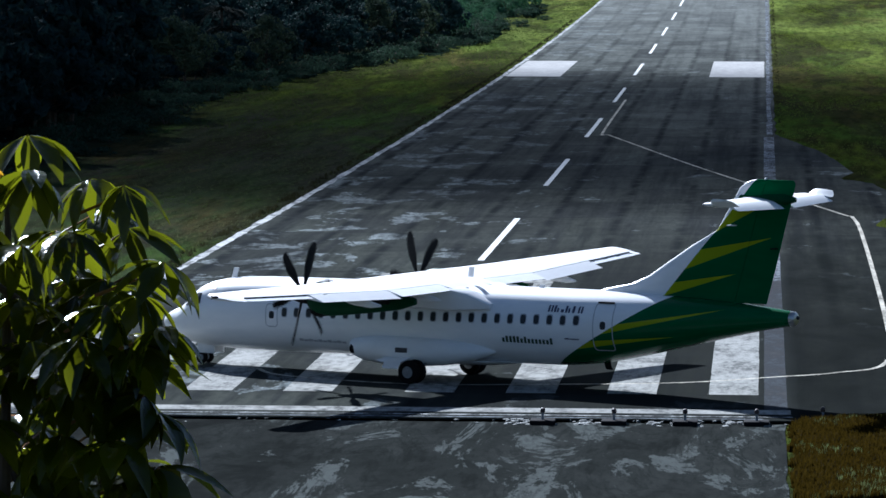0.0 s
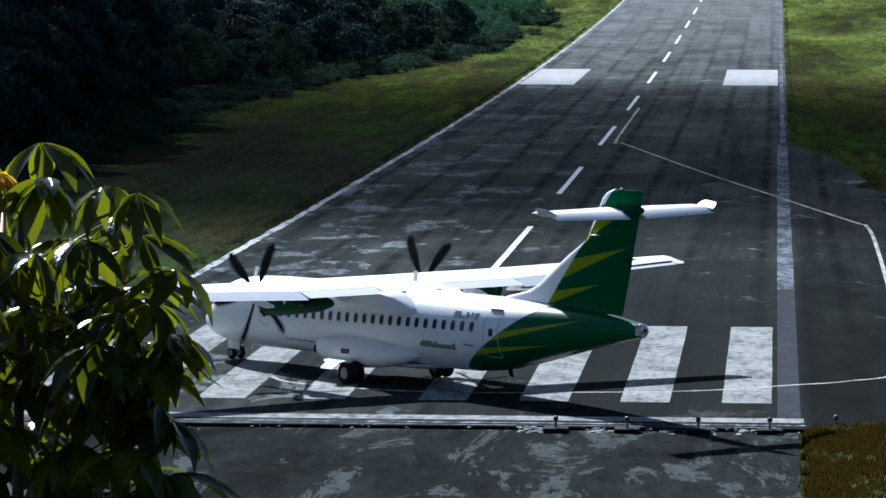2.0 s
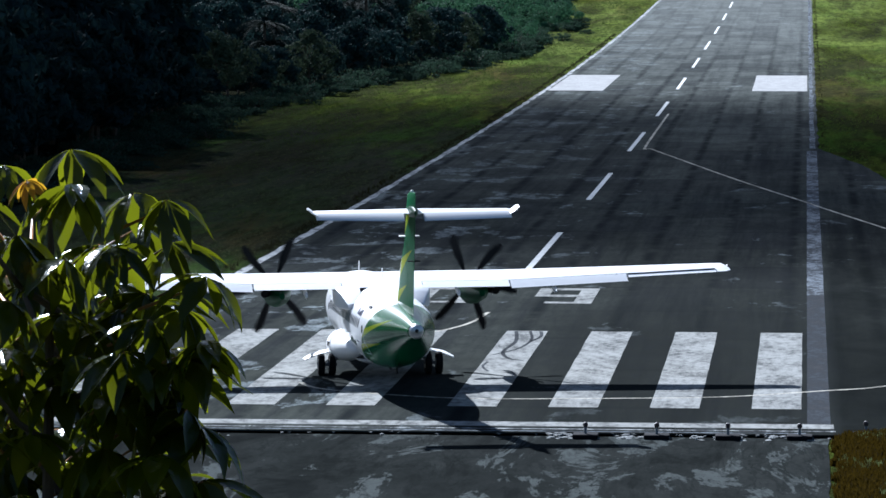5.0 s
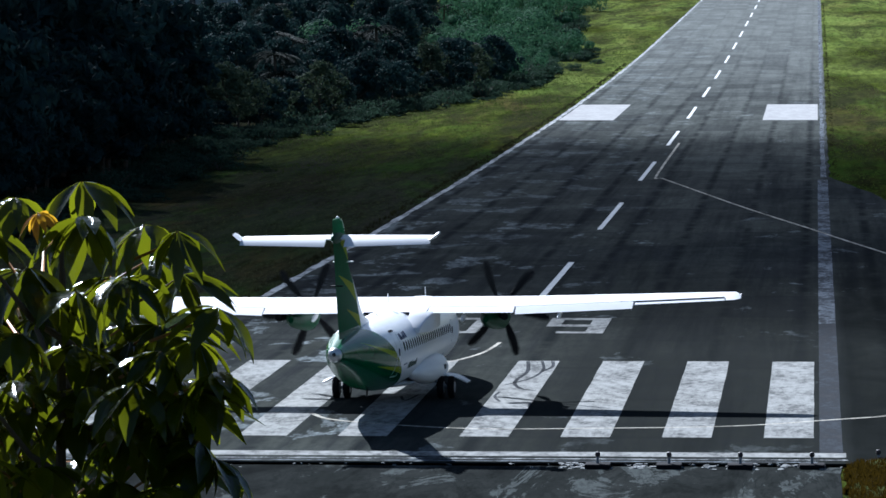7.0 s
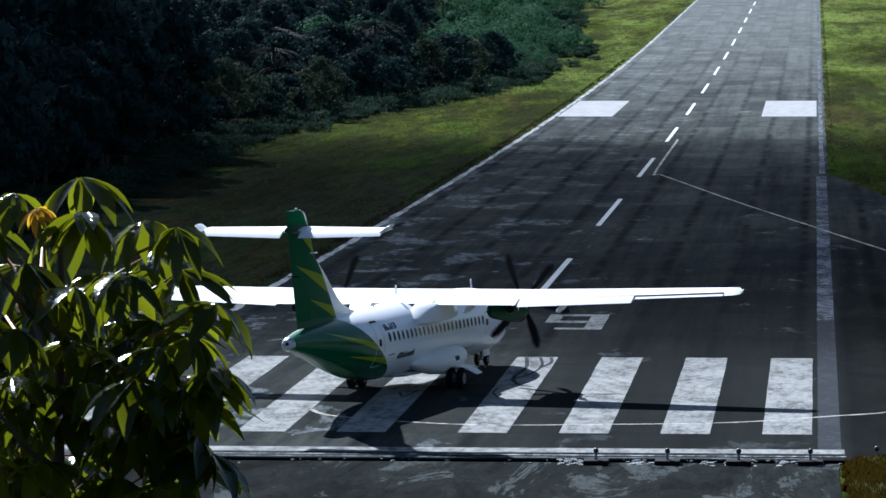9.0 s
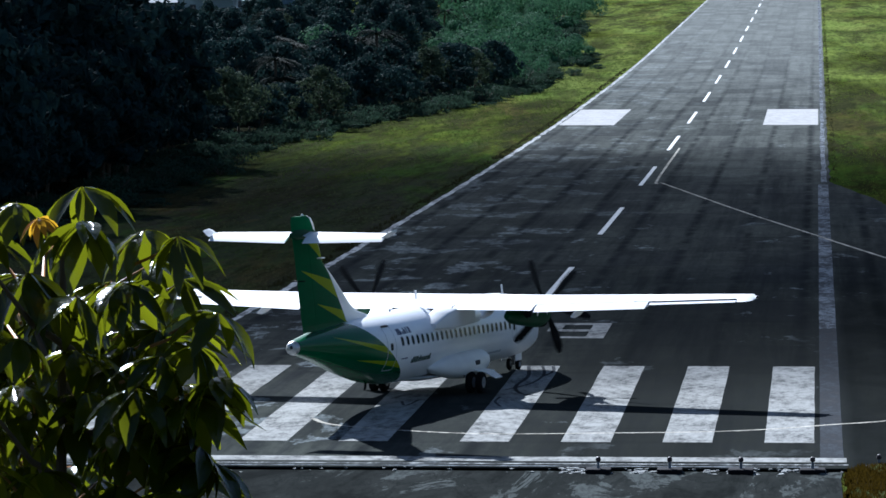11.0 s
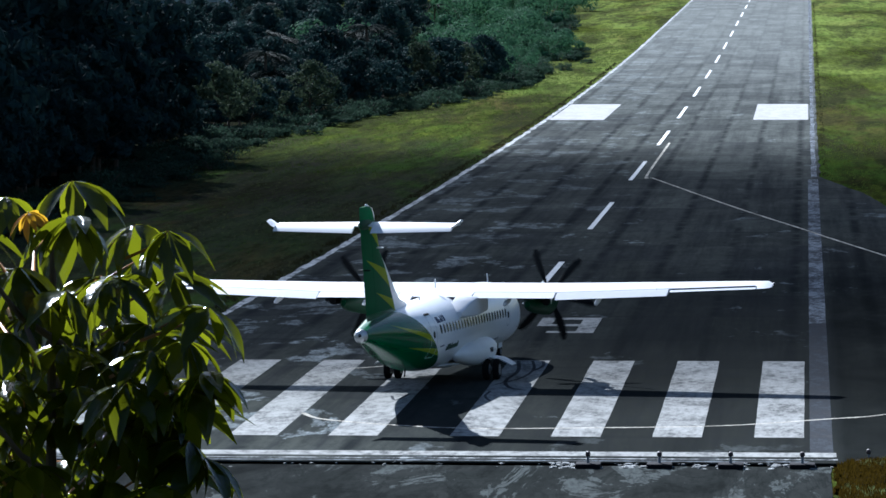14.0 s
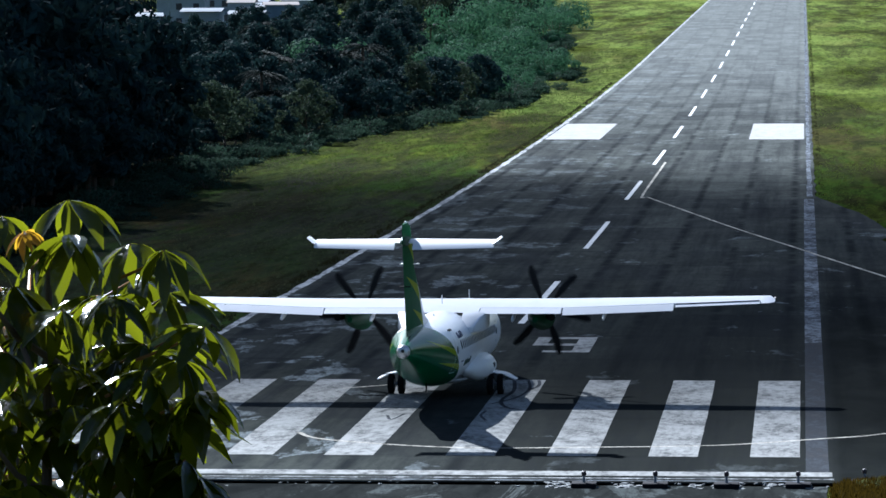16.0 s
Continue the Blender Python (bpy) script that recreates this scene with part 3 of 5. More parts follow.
def skin(x):
    """Bottom, top and half width of the body at x."""
    s = sorted(FUSELAGE)
    return [float(np.interp(x, [r[0] for r in s], [r[i] for r in s])) for i in (1, 2, 3)]


def side_y(x, z):
    b, t, w = skin(x)
    u = (z - (b + t) / 2) / ((t - b) / 2)
    return w * max(0.0, 1 - abs(u) ** 2.15) ** (1 / 2.15)


def body_ring(x, b, t, w, n=44, grow=0.0):
    out = []
    for k in range(n):
        a = 2 * pi * k / n
        c, s = cos(a), sin(a)
        e = 2 / 2.15
        out.append((x, (w + grow) * math.copysign(abs(c) ** e, c), (b + t) / 2 + ((t - b) / 2 + grow) * math.copysign(abs(s) ** e, s)))
    return out


def smooth_stations(k=3):
    s = FUSELAGE
    return [tuple(float(v) for v in p) for p in curve_through4(s, k)]


def curve_through4(pts, k):
    out = []
    for i in range(len(pts) - 1):
        p0, p1, p2, p3 = (np.array(pts[min(max(j, 0), len(pts) - 1)]) for j in (i - 1, i, i + 1, i + 2))
        for s in range(k):
            t = s / k
            out.append(0.5 * (2 * p1 + (p2 - p0) * t + (2 * p0 - 5 * p1 + 4 * p2 - p3) * t * t + (3 * p1 - p0 - 3 * p2 + p3) * t ** 3))
    return out + [np.array(pts[-1])]


def foil(le, te, y, z, thick, n=10, axis="y"):
    """A wing section ring from leading to trailing edge."""
    ch = le - te
    up, dn = [], []
    for i in range(n + 1):
        u = 0.5 * (1 - cos(pi * i / n))
        t = thick * (2.97 * sqrt(u) - 1.26 * u - 3.52 * u * u + 2.84 * u ** 3 - 1.03 * u ** 4) / 2
        up.append((le - ch * u, t * 1.15))
        dn.append((le - ch * u, -t * 0.85))
    ring = up + dn[-2:0:-1]
    if axis == "y":
        return [(px, y, z + h) for px, h in ring]
    return [(px, h, z) for px, h in ring]


def cut_foil(le, te, z, thick, hinge, aft):
    """The part of an upright section ahead of (or behind) its hinge line, closed flat there."""
    half = []
    n = 14
    span = (le, hinge + 0.008) if not aft else (hinge - 0.008, te)
    for i in range(n + 1):
        w = i / n if aft else 0.5 * (1 - cos(pi * i / n))
        x = span[0] + (span[1] - span[0]) * w
        u = min(1.0, max(0.0, (le - x) / (le - te)))
        half.append((x, max(0.004, thick * (2.97 * sqrt(u) - 1.26 * u - 3.52 * u * u + 2.84 * u ** 3 - 1.03 * u ** 4) / 2)))
    return [(x, h, z) for x, h in half] + [(x, -h, z) for x, h in reversed(half)]


def wing_cut(le, te, y, z, thick, hinge, aft, fall=0.0):
    """A wing section ahead of its hinge line, or the flap behind it, swung down by fall."""
    top, low = [], []
    n = 14
    a, b = (le, hinge) if not aft else (hinge - 0.035, te)
    for i in range(n + 1):
        w = i / n if aft else 0.5 * (1 - cos(pi * i / n))
        x = a + (b - a) * w
        u = min(1.0, max(0.0, (le - x) / (le - te)))
        t = max(0.004, thick * (2.97 * sqrt(u) - 1.26 * u - 3.52 * u * u + 2.84 * u ** 3 - 1.03 * u ** 4) / 2)
        zz = z + (x - 0.9) * 0.07 - (max(0.0, hinge - x) * fall if aft else 0.0)
        top.append((x, y, zz + t * 1.2))
        low.append((x, y, zz - t * 0.8))
    return top + low[::-1]


def wing_at(y):
    """Leading edge, trailing edge and mid height of the wing at distance y from the axis."""
    a = abs(y)
    if a < 4.9:
        return 1.62, -0.95, 3.62
    k = (a - 4.9) / (13.45 - 4.9)
    return 1.62 - 0.62 * k, -0.95 + 0.55 * k, 3.62 + 0.28 * k


def mirrored(s, ring):
    return [(x, s * y, z) for x, y, z in ring]


def make_wheel(name, parent, place, r, w, label=""):
    bm = bmesh.new()
    prof = [(r * 0.55, -w * 0.46), (r * 0.80, -w * 0.5), (r * 0.95, -w * 0.40), (r, -w * 0.15), (r, w * 0.15), (r * 0.95, w * 0.40), (r * 0.80, w * 0.5), (r * 0.55, w * 0.46)]
    n = 24
    loft(bm, [[(q * cos(2 * pi * k / n), v, q * sin(2 * pi * k / n)) for k in range(n)] for q, v in prof])
    tyre = part(name, bm, M["rubber"], parent, label)
    tyre.matrix_basis = place
    bm = bmesh.new()
    loft(bm, [[(q * cos(2 * pi * k / 16), v, q * sin(2 * pi * k / 16)) for k in range(16)] for q, v in ((r * 0.2, -w * 0.52), (r * 0.5, -w * 0.49), (r * 0.53, 0), (r * 0.5, w * 0.49), (r * 0.2, w * 0.52))])
    for k in range(5):
        a = 2 * pi * k / 5
        box(bm, (r * 0.34 * cos(a) - 0.02, -w * 0.56, r * 0.34 * sin(a) - 0.02), (r * 0.34 * cos(a) + 0.02, w * 0.56, r * 0.34 * sin(a) + 0.02))
    part("rim", bm, M["grey"], tyre, "pale grey wheel hub")
    return tyre


def hull_patch(bm, x0, x1, z0, z1, s, lift, round_=0.0, n=8):
    """A thin raised panel that follows the body's side, with rounded corners."""
    cx, cz, hx, hz = (x0 + x1) / 2, (z0 + z1) / 2, (x1 - x0) / 2, (z1 - z0) / 2
    ring = []
    for k in range(n * 4):
        a = 2 * pi * (k + 0.5) / (n * 4)
        c, d = cos(a), sin(a)
        e = 0.45 if round_ == 0 else round_
        ring.append((cx + hx * math.copysign(abs(c) ** e, c), cz + hz * math.copysign(abs(d) ** e, d)))
    top = [bm.verts.new((x, s * (side_y(x, z) + lift), z)) for x, z in ring]
    low = [bm.verts.new((x, s * (side_y(x, z) - 0.02), z)) for x, z in ring]
    bm.faces.new(top)
    for i in range(len(ring)):
        j = (i + 1) % len(ring)
        bm.faces.new((top[i], top[j], low[j], low[i]))


def hull_frame(bm, x0, x1, z0, z1, s, w=0.035, lift=0.012):
    """A raised outline on the body's side, for a door's gap."""
    cx, cz, hx, hz, r = (x0 + x1) / 2, (z0 + z1) / 2, (x1 - x0) / 2, (z1 - z0) / 2, 0.14
    path = []
    for sx, sz, a0 in ((1, -1, -90), (1, 1, 0), (-1, 1, 90), (-1, -1, 180)):
        path += [(cx + sx * (hx - r), cz + sz * (hz - r), radians(a0 + 22.5 * k)) for k in range(5)]
    ring, inner = [], []
    for (ax, az, a), (bx, bz, b) in zip(path, path[1:] + path[:1]):
        n = 10 if math.dist((ax, az), (bx, bz)) > 0.2 else 1
        for i in range(n):
            u = i / n
            for out, g in ((ring, r), (inner, r - w)):
                p, q = (ax + g * cos(a), az + g * sin(a)), (bx + g * cos(b), bz + g * sin(b))
                out.append((p[0] + (q[0] - p[0]) * u, p[1] + (q[1] - p[1]) * u))
    a = [bm.verts.new((x, s * (side_y(x, z) + lift), z)) for x, z in ring]
    b = [bm.verts.new((x, s * (side_y(x, z) + lift), z)) for x, z in inner]
    for i in range(len(ring)):
        j = (i + 1) % len(ring)
        bm.faces.new((a[i], a[j], b[j], b[i]))


def hull_quad(bm, q, s, lift, n=7):
    """A four-cornered pane that follows the body's side."""
    grid = []
    for i in range(n + 1):
        for j in range(n + 1):
            u, v = i / n, j / n
            x, z = (sum(c[k] * f for c, f in zip(q, ((1 - u) * (1 - v), u * (1 - v), u * v, (1 - u) * v))) for k in (0, 1))
            grid.append(bm.verts.new((x, s * (side_y(x, z) + lift), z)))
    for i in range(n):
        for j in range(n):
            k = i * (n + 1) + j
            bm.faces.new((grid[k], grid[k + n + 1], grid[k + n + 2], grid[k + 1]))


PROP_X, PROP_Y, PROP_Z, PROP_R = 3.60, 3.80, 3.22, 1.96


def make_propeller(plane, s):
    bm = bmesh.new()
    loft(bm, [[(x, r * cos(2 * pi * k / 18), r * sin(2 * pi * k / 18)) for k in range(18)] for x, r in ((-0.20, 0.36), (0.05, 0.35), (0.30, 0.28), (0.50, 0.16), (0.60, 0.04))])
    hub = part("propeller", bm, M["dark"], plane, "dark six-bladed propeller, turning")
    hub.matrix_basis = pose(PROP_X, s * PROP_Y, PROP_Z)
    rings = []
    for u in np.linspace(0.12, 1.0, 9):
        ch = 0.055 + 0.11 * min(1.0, max(0.0, (u - 0.2) / 0.35)) if u < 0.97 else 0.07
        tw = radians(46 + 26 * u)
        sweep = -0.12 * max(0, u - 0.6) ** 2 * 4
        ring = []
        for k in range(8):
            a = 2 * pi * k / 8
            c, d = ch * cos(a) + sweep, (0.045 * (1.1 - u) + 0.008) * sin(a)
            ring.append((c * sin(tw - pi / 2) * -1 + d * cos(tw - pi / 2), c * cos(tw - pi / 2) + d * sin(tw - pi / 2), PROP_R * u))
        rings.append(ring)
    bm = bmesh.new()
    loft(bm, rings)
    first = part("blade", bm, M["dark"], hub)
    for k in range(1, 6):
        piece("blade", first.data, hub, m=pose(0, 0, 0, 60 * k, 0, 0))
    return hub


def bars(name, plane, x0, x1, z0, z1, s, marks, material, lift=0.016):
    """Unreadable lettering as a row of plain bars on the body's side; marks are start, width, height fractions."""
    for a, w, h in marks:
        p, q = x0 + (x1 - x0) * a, x0 + (x1 - x0) * (a + w)
        lo, hi = min(p, q), max(p, q)
        zt = z0 + (z1 - z0) * h
        bm = bmesh.new()
        zs = np.linspace(z0, zt, 4)
        ring = [(lo, z) for z in zs] + [(hi, z) for z in zs[::-1]]
        front = [bm.verts.new((x, s * (side_y(x, z) + lift), z)) for x, z in ring]
        back = [bm.verts.new((x, s * (side_y(x, z) - 0.01), z)) for x, z in ring]
        bm.faces.new(front)
        for i in range(8):
            j = (i + 1) % 8
            bm.faces.new((front[i], front[j], back[j], back[i]))
        part(name, bm, material, plane)


def make_aeroplane():
    plane = new("airplane")
    tagged(plane, "white twin-propeller airliner with a green and lime tail", "airplane")
    # body
    bm = bmesh.new()
    loft(bm, [body_ring(*st) for st in smooth_stations()])
    part("fuselage", bm, M["livery"], plane, "white body with a green tail end and lime flashes")
    bm = bmesh.new()
    loft(bm, [[(x, r * cos(2 * pi * k / 16), 2.90 + r * sin(2 * pi * k / 16)) for k in range(16)] for x, r in ((-14.40, 0.27), (-14.55, 0.26), (-14.64, 0.2), (-14.68, 0.08))])
    part("tail_cone", bm, M["metal"], plane, "bare metal tail cone with a lamp")
    bm = bmesh.new()
    bmesh.ops.create_uvsphere(bm, u_segments=10, v_segments=6, radius=0.07, matrix=pose(-14.69, 0, 2.94))
    part("tail_lamp", bm, M["glass"], plane, "clear tail lamp")
    # wing box hump over the body
    bm = bmesh.new()
    loft(bm, [[(x, w * cos(a), 2.86 + h * sin(a)) for a in np.linspace(-0.25, pi + 0.25, 20)] for x, w, h in
              ((3.4, 1.05, 0.58), (2.9, 1.32, 0.66), (2.2, 1.46, 0.74), (1.2, 1.47, 0.80), (0.3, 1.44, 0.80), (-0.3, 1.30, 0.74), (-0.7, 1.10, 0.66))])
    part("wing_fairing", bm, M["livery"], plane)
    for s in (1, -1):
        # wing-root fairing with its point trailing aft along the side
        bm = bmesh.new()
        loft(bm, [[(x, s * (side_y(x, zb) - 0.15), zb), (x, s * (out - 0.10), zb), (x, s * (out - 0.02), zb + 0.05), (x, s * out, zb + 0.14), (x, s * out, zt - 0.04), (x, s * (out - 0.06), zt), (x, s * 0.9, zt + 0.02)]
                  for x, zb, out, zt in ((1.6, 2.85, 1.5, 3.40), (0.9, 2.72, 1.74, 3.45), (-0.9, 2.70, 1.80, 3.50), (-1.5, 2.70, 1.78, 3.46), (-2.1, 2.71, 1.66, 3.32), (-2.9, 2.74, 1.44, 2.96))])
        part("root_fairing", bm, M["white"], plane)
        # wing, then the flaps and aileron cut from the same section behind the hinge line
        def section(y, aft, fall=0.0, full=False):
            le, te, z = wing_at(y)
            tail = te - (0.50 if y < 9.5 else 0.16)
            return wing_cut(le, tail, s * y, z, (le - te) * 0.165, tail + 0.01 if full else te + 0.16, aft, fall)
        rings = [section(y, False, full=True) for y in (0.0, 1.50)] + [section(y, False) for y in (1.53, 4.9, 7.2, 9.45, 11.2, 12.95)] + [section(y, False, full=True) for y in (12.98, 13.3)]
        le, te, z = wing_at(13.5)
        rings.append(wing_cut(le - 0.35, te + 0.1, s * 13.52, z, 0.05, te + 0.12, False))
        bm = bmesh.new()
        loft(bm, rings)
        part("wing", bm, M["white"], plane)
        for y0, y1, name in ((1.55, 4.86, "flap"), (4.92, 9.42, "flap"), (9.50, 12.92, "aileron")):
            bm = bmesh.new()
            fall = (0.06 if y0 < 2 else 0.16) if name == "flap" else 0.02
            loft(bm, [section(y0 + (y1 - y0) * k, True, fall) for k in (0.0, 0.5, 1.0)])
            part(name, bm, M["white"], plane, "white flap, slightly lowered" if name == "flap" else "white aileron")
            # dark solid strip stands in for the shade in the hinge gap
            bm = bmesh.new()
            rr = []
            for y in (y0 + 0.02, y1 - 0.02):
                le, te, z = wing_at(y)
                z += (te + 0.1 - 0.9) * 0.07
                rr.append([(te + 0.158, s * y, z + 0.10), (te + 0.128, s * y, z + 0.095), (te + 0.128, s * y, z - 0.03), (te + 0.158, s * y, z - 0.03)])
            loft(bm, rr)
            part("hinge_gap", bm, M["seam"], plane, "dark strip for the shade in the gap ahead of the flap")
        for y in (2.9, 6.6):
            le, te, z = wing_at(y)
            bm = bmesh.new()
            loft(bm, [[(x, s * y + w * cos(a), z - 0.34 - d + h * sin(a)) for a in np.linspace(0, 2 * pi, 9)[:-1]] for x, w, h, d in
                      ((te + 0.9, 0.02, 0.03, -0.05), (te + 0.3, 0.06, 0.12, 0.02), (te - 0.4, 0.06, 0.13, 0.08), (te - 0.85, 0.015, 0.03, 0.12))])
            part("flap_track_fairing", bm, M["white"], plane)
        bm = bmesh.new()
        bmesh.ops.create_uvsphere(bm, u_segments=8, v_segments=6, radius=0.06, matrix=pose(0.5, s * 13.52, 3.91) @ Matrix.Diagonal((2.5, 1, 1, 1)))
        part("wing_tip_lamp", bm, M["lamp_glass"], plane, "small wing tip lamp")
        bm = bmesh.new()
        rr = []
        for y in (9.6, 11.5, 12.98, 13.3, 13.48):
            le, te, z = wing_at(y)
            le += 0.012 - (0.30 if y > 13.4 else 0.10 if y > 13.2 else 0.0)
            zz = z + (le - 0.9) * 0.07
            h = 0.10 if y < 13.4 else 0.04
            rr.append([(le - 0.13, s * y, zz + h + 0.012), (le - 0.03, s * y, zz + 0.7 * h), (le, s * y, zz), (le - 0.03, s * y, zz - 0.6 * h), (le - 0.13, s * y, zz - h)])
        loft(bm, rr)
        part("deicing_boot", bm, M["dark"], plane, "black rubber boot on the wing's leading edge")
        for k in range(4):
            y = 9.0 + 1.1 * k
            le, te, z = wing_at(y)
            bm = bmesh.new()
            tube(bm, [(te - 0.18, s * y, z), (te - 0.38, s * y, z + 0.03)], [0.012, 0.006], 5)
            part("static_wick", bm, M["dark"], plane)
        # engine nacelle
        bm = bmesh.new()
        prof = [(3.22, 0.34, 0.36, 0.0), (3.12, 0.43, 0.50, -0.03), (2.85, 0.50, 0.60, -0.06), (2.4, 0.54, 0.62, -0.08), (1.8, 0.53, 0.58, -0.06), (0.6, 0.46, 0.50, 0.0), (-0.6, 0.30, 0.32, -0.02), (-1.3, 0.10, 0.12, 0.0)]
        loft(bm, [[(x, s * PROP_Y + w * cos(a), PROP_Z - 0.06 + d + h * sin(a)) for a in np.linspace(0, 2 * pi, 25)[:-1]] for x, w, h, d in prof])
        nac = part("nacelle", bm, M["green"], plane, "green engine nacelle under the wing")
        bm = bmesh.new()
        loft(bm, [[(x, s * PROP_Y + w * cos(a), PROP_Z - 0.62 + h * sin(a)) for a in np.linspace(0, 2 * pi, 17)[:-1]] for x, w, h in ((3.10, 0.24, 0.12), (2.95, 0.28, 0.17), (2.7, 0.24, 0.16), (2.0, 0.10, 0.06))])
        part("air_intake", bm, M["dark"], nac, "dark chin air intake")
        # flat white triangles added in place of hanging flap-track fairings
        for x in (2.2, 1.0, -0.1):
            bm = bmesh.new()
            vs = [bm.verts.new((x + dx, s * PROP_Y + s * (0.57 if dz > -0.1 else 0.535), PROP_Z + 0.1 + dz)) for dx, dz in ((-0.45, 0.25), (0.45, 0.25), (0.0, -0.32))]
            bm.faces.new(vs)
            part("white_flash", bm, M["white"], nac, "white triangle standing in for a flap-track fairing")
        bm = bmesh.new()
        tube(bm, [(0.4, s * (PROP_Y + 0.42), PROP_Z), (-0.5, s * (PROP_Y + 0.62), PROP_Z - 0.02)], [0.17, 0.15], 12)
        part("exhaust_pipe", bm, M["dark"], nac, "dark exhaust stub")
        # landing gear pod
        bm = bmesh.new()
        loft(bm, [[(x, s * (c + w * cos(a)), z + h * sin(a)) for a in np.linspace(0, 2 * pi, 29)[:-1]] for x, c, w, z, h in
                  ((3.3, 1.22, 0.05, 1.12, 0.05), (3.1, 1.22, 0.34, 1.12, 0.30), (2.6, 1.25, 0.52, 1.10, 0.44), (1.6, 1.30, 0.64, 1.08, 0.52), (0.2, 1.30, 0.66, 1.08, 0.53), (-0.9, 1.25, 0.58, 1.12, 0.48), (-1.8, 1.17, 0.44, 1.17, 0.38), (-2.5, 1.10, 0.28, 1.22, 0.24), (-3.0, 1.05, 0.08, 1.24, 0.07))])
        pod = part("gear_pod", bm, M["white"], plane, "bulged white landing gear pod on the belly")
        # solid dark bulge, the inlet's inner shade put into its colour
        bm = bmesh.new()
        loft(bm, [[(x, s * (1.50 + w * cos(a)), 1.08 + w * 1.1 * sin(a)) for a in np.linspace(0, 2 * pi, 13)[:-1]] for x, w in ((3.10, 0.05), (3.02, 0.16), (2.82, 0.18), (2.70, 0.05))])
        part("cooling_inlet", bm, M["seam"], pod, "dark bulge standing in for the shaded cooling inlet")
        # main gear: leg, open door, two wheels
        bm = bmesh.new()
        tube(bm, [(0.15, s * 1.45, 0.85), (0.0, s * 2.0, 0.44)], [0.11, 0.09], 10)
        tube(bm, [(-0.5, s * 1.5, 0.9), (-0.02, s * 1.95, 0.46)], [0.06, 0.05], 8)
        tube(bm, [(0.0, s * 1.66, 0.43), (0.0, s * 2.42, 0.43)], [0.06, 0.06], 8)
        part("main_leg", bm, M["grey"], plane, "grey main landing gear leg")
        bm = bmesh.new()
        pts = [(1.30, 1.86, 0.90), (0.17, 1.91, 0.92), (0.30, 2.38, 0.80), (0.10, 2.85, 0.62), (0.75, 2.90, 0.62), (0.90, 2.55, 0.80), (1.40, 2.33, 0.82)]
        top = [bm.verts.new((x, s * y, z)) for x, y, z in pts]
        low = [bm.verts.new((x, s * y, z - 0.04)) for x, y, z in pts]
        for a, b, c, d in ((0, 1, 2, 6), (6, 2, 5, 5), (2, 3, 4, 5)):
            for q in (top, low):
                bm.faces.new([q[i] for i in dict.fromkeys((a, b, c, d))])
        for i in range(7):
            j = (i + 1) % 7
            bm.faces.new((top[i], top[j], low[j], low[i]))
        part("gear_door", bm, M["white"], plane, "white landing gear door hanging open")
        # raised dark panel puts the open bay's shade on the pod
        bm = bmesh.new()
        box(bm, (0.30, s * 1.93 - 0.04, 1.08), (0.82, s * 1.93 + 0.04, 1.26), 0.02)
        part("gear_bay_panel", bm, M["bay"], pod, "dark panel standing in for the shaded open gear bay")
        WHEELS.append((make_wheel("main_wheel", plane, pose(0, s * 1.84, 0.43), 0.43, 0.26, "black main wheel with a grey hub"), (0, s * 1.84, 0.43), 0.43))
        WHEELS.append((make_wheel("main_wheel", plane, pose(0, s * 2.26, 0.43), 0.43, 0.26, "black main wheel with a grey hub"), (0, s * 2.26, 0.43), 0.43))
        WHEELS.append((make_wheel("nose_wheel", plane, pose(10.77, s * 0.20, 0.24), 0.24, 0.16, "small black nose wheel"), (10.77, s * 0.20, 0.24), 0.24))
        # tailplane and elevator
        bm = bmesh.new()
        loft(bm, [foil(-12.55 - 0.28 * k, -13.72 - 0.03 * k, s * y, 6.99 + 0.006 * y, th) for k, y, th in ((0.0, 0.0, 0.20), (0.3, 1.0, 0.17), (1.0, 3.4, 0.12), (1.02, 3.50, 0.06))])
        part("tailplane", bm, M["white"], plane)
        bm = bmesh.new()
        droop = lambda ring: [(x, y, z + 0.42 * min(0.0, x + 13.78)) for x, y, z in ring]
        loft(bm, [droop(foil(-13.74, -14.36 + 0.14 * k, s * y, 6.985 + 0.006 * y, 0.09, 5)) for k, y in ((0.1, 0.35), (0.9, 3.1), (1.0, 3.42))])
        elev = part("elevator", bm, M["white"], plane, "white elevator, trailing edge down")
        bm = bmesh.new()
        loft(bm, [foil(le, te, s * y, z, th, 5) for le, te, y, z, th in ((-13.2, -14.24, 3.38, 6.97, 0.12), (-13.2, -14.22, 3.50, 7.03, 0.12), (-13.25, -14.14, 3.62, 7.13, 0.12), (-13.3, -14.06, 3.70, 7.18, 0.09))])
        part("horn", bm, M["white"], elev, "upturned white balance horn")
        # windows, doors
        count, x0, pitch = 24, 6.1, 0.5482
        for k in range(count):
            x = x0 - pitch * k
            zc = 2.40 - 0.0238 * x
            bm = bmesh.new()
            hull_patch(bm, x - 0.135, x + 0.135, zc - 0.195, zc + 0.195, s, 0.008, 0.55, 5)
            w = part("window", bm, M["frame"], plane)
            bm = bmesh.new()
            hull_patch(bm, x - 0.105, x + 0.105, zc - 0.16, zc + 0.16, s, 0.014, 0.6, 5)
            part("pane", bm, M["glass"], w)
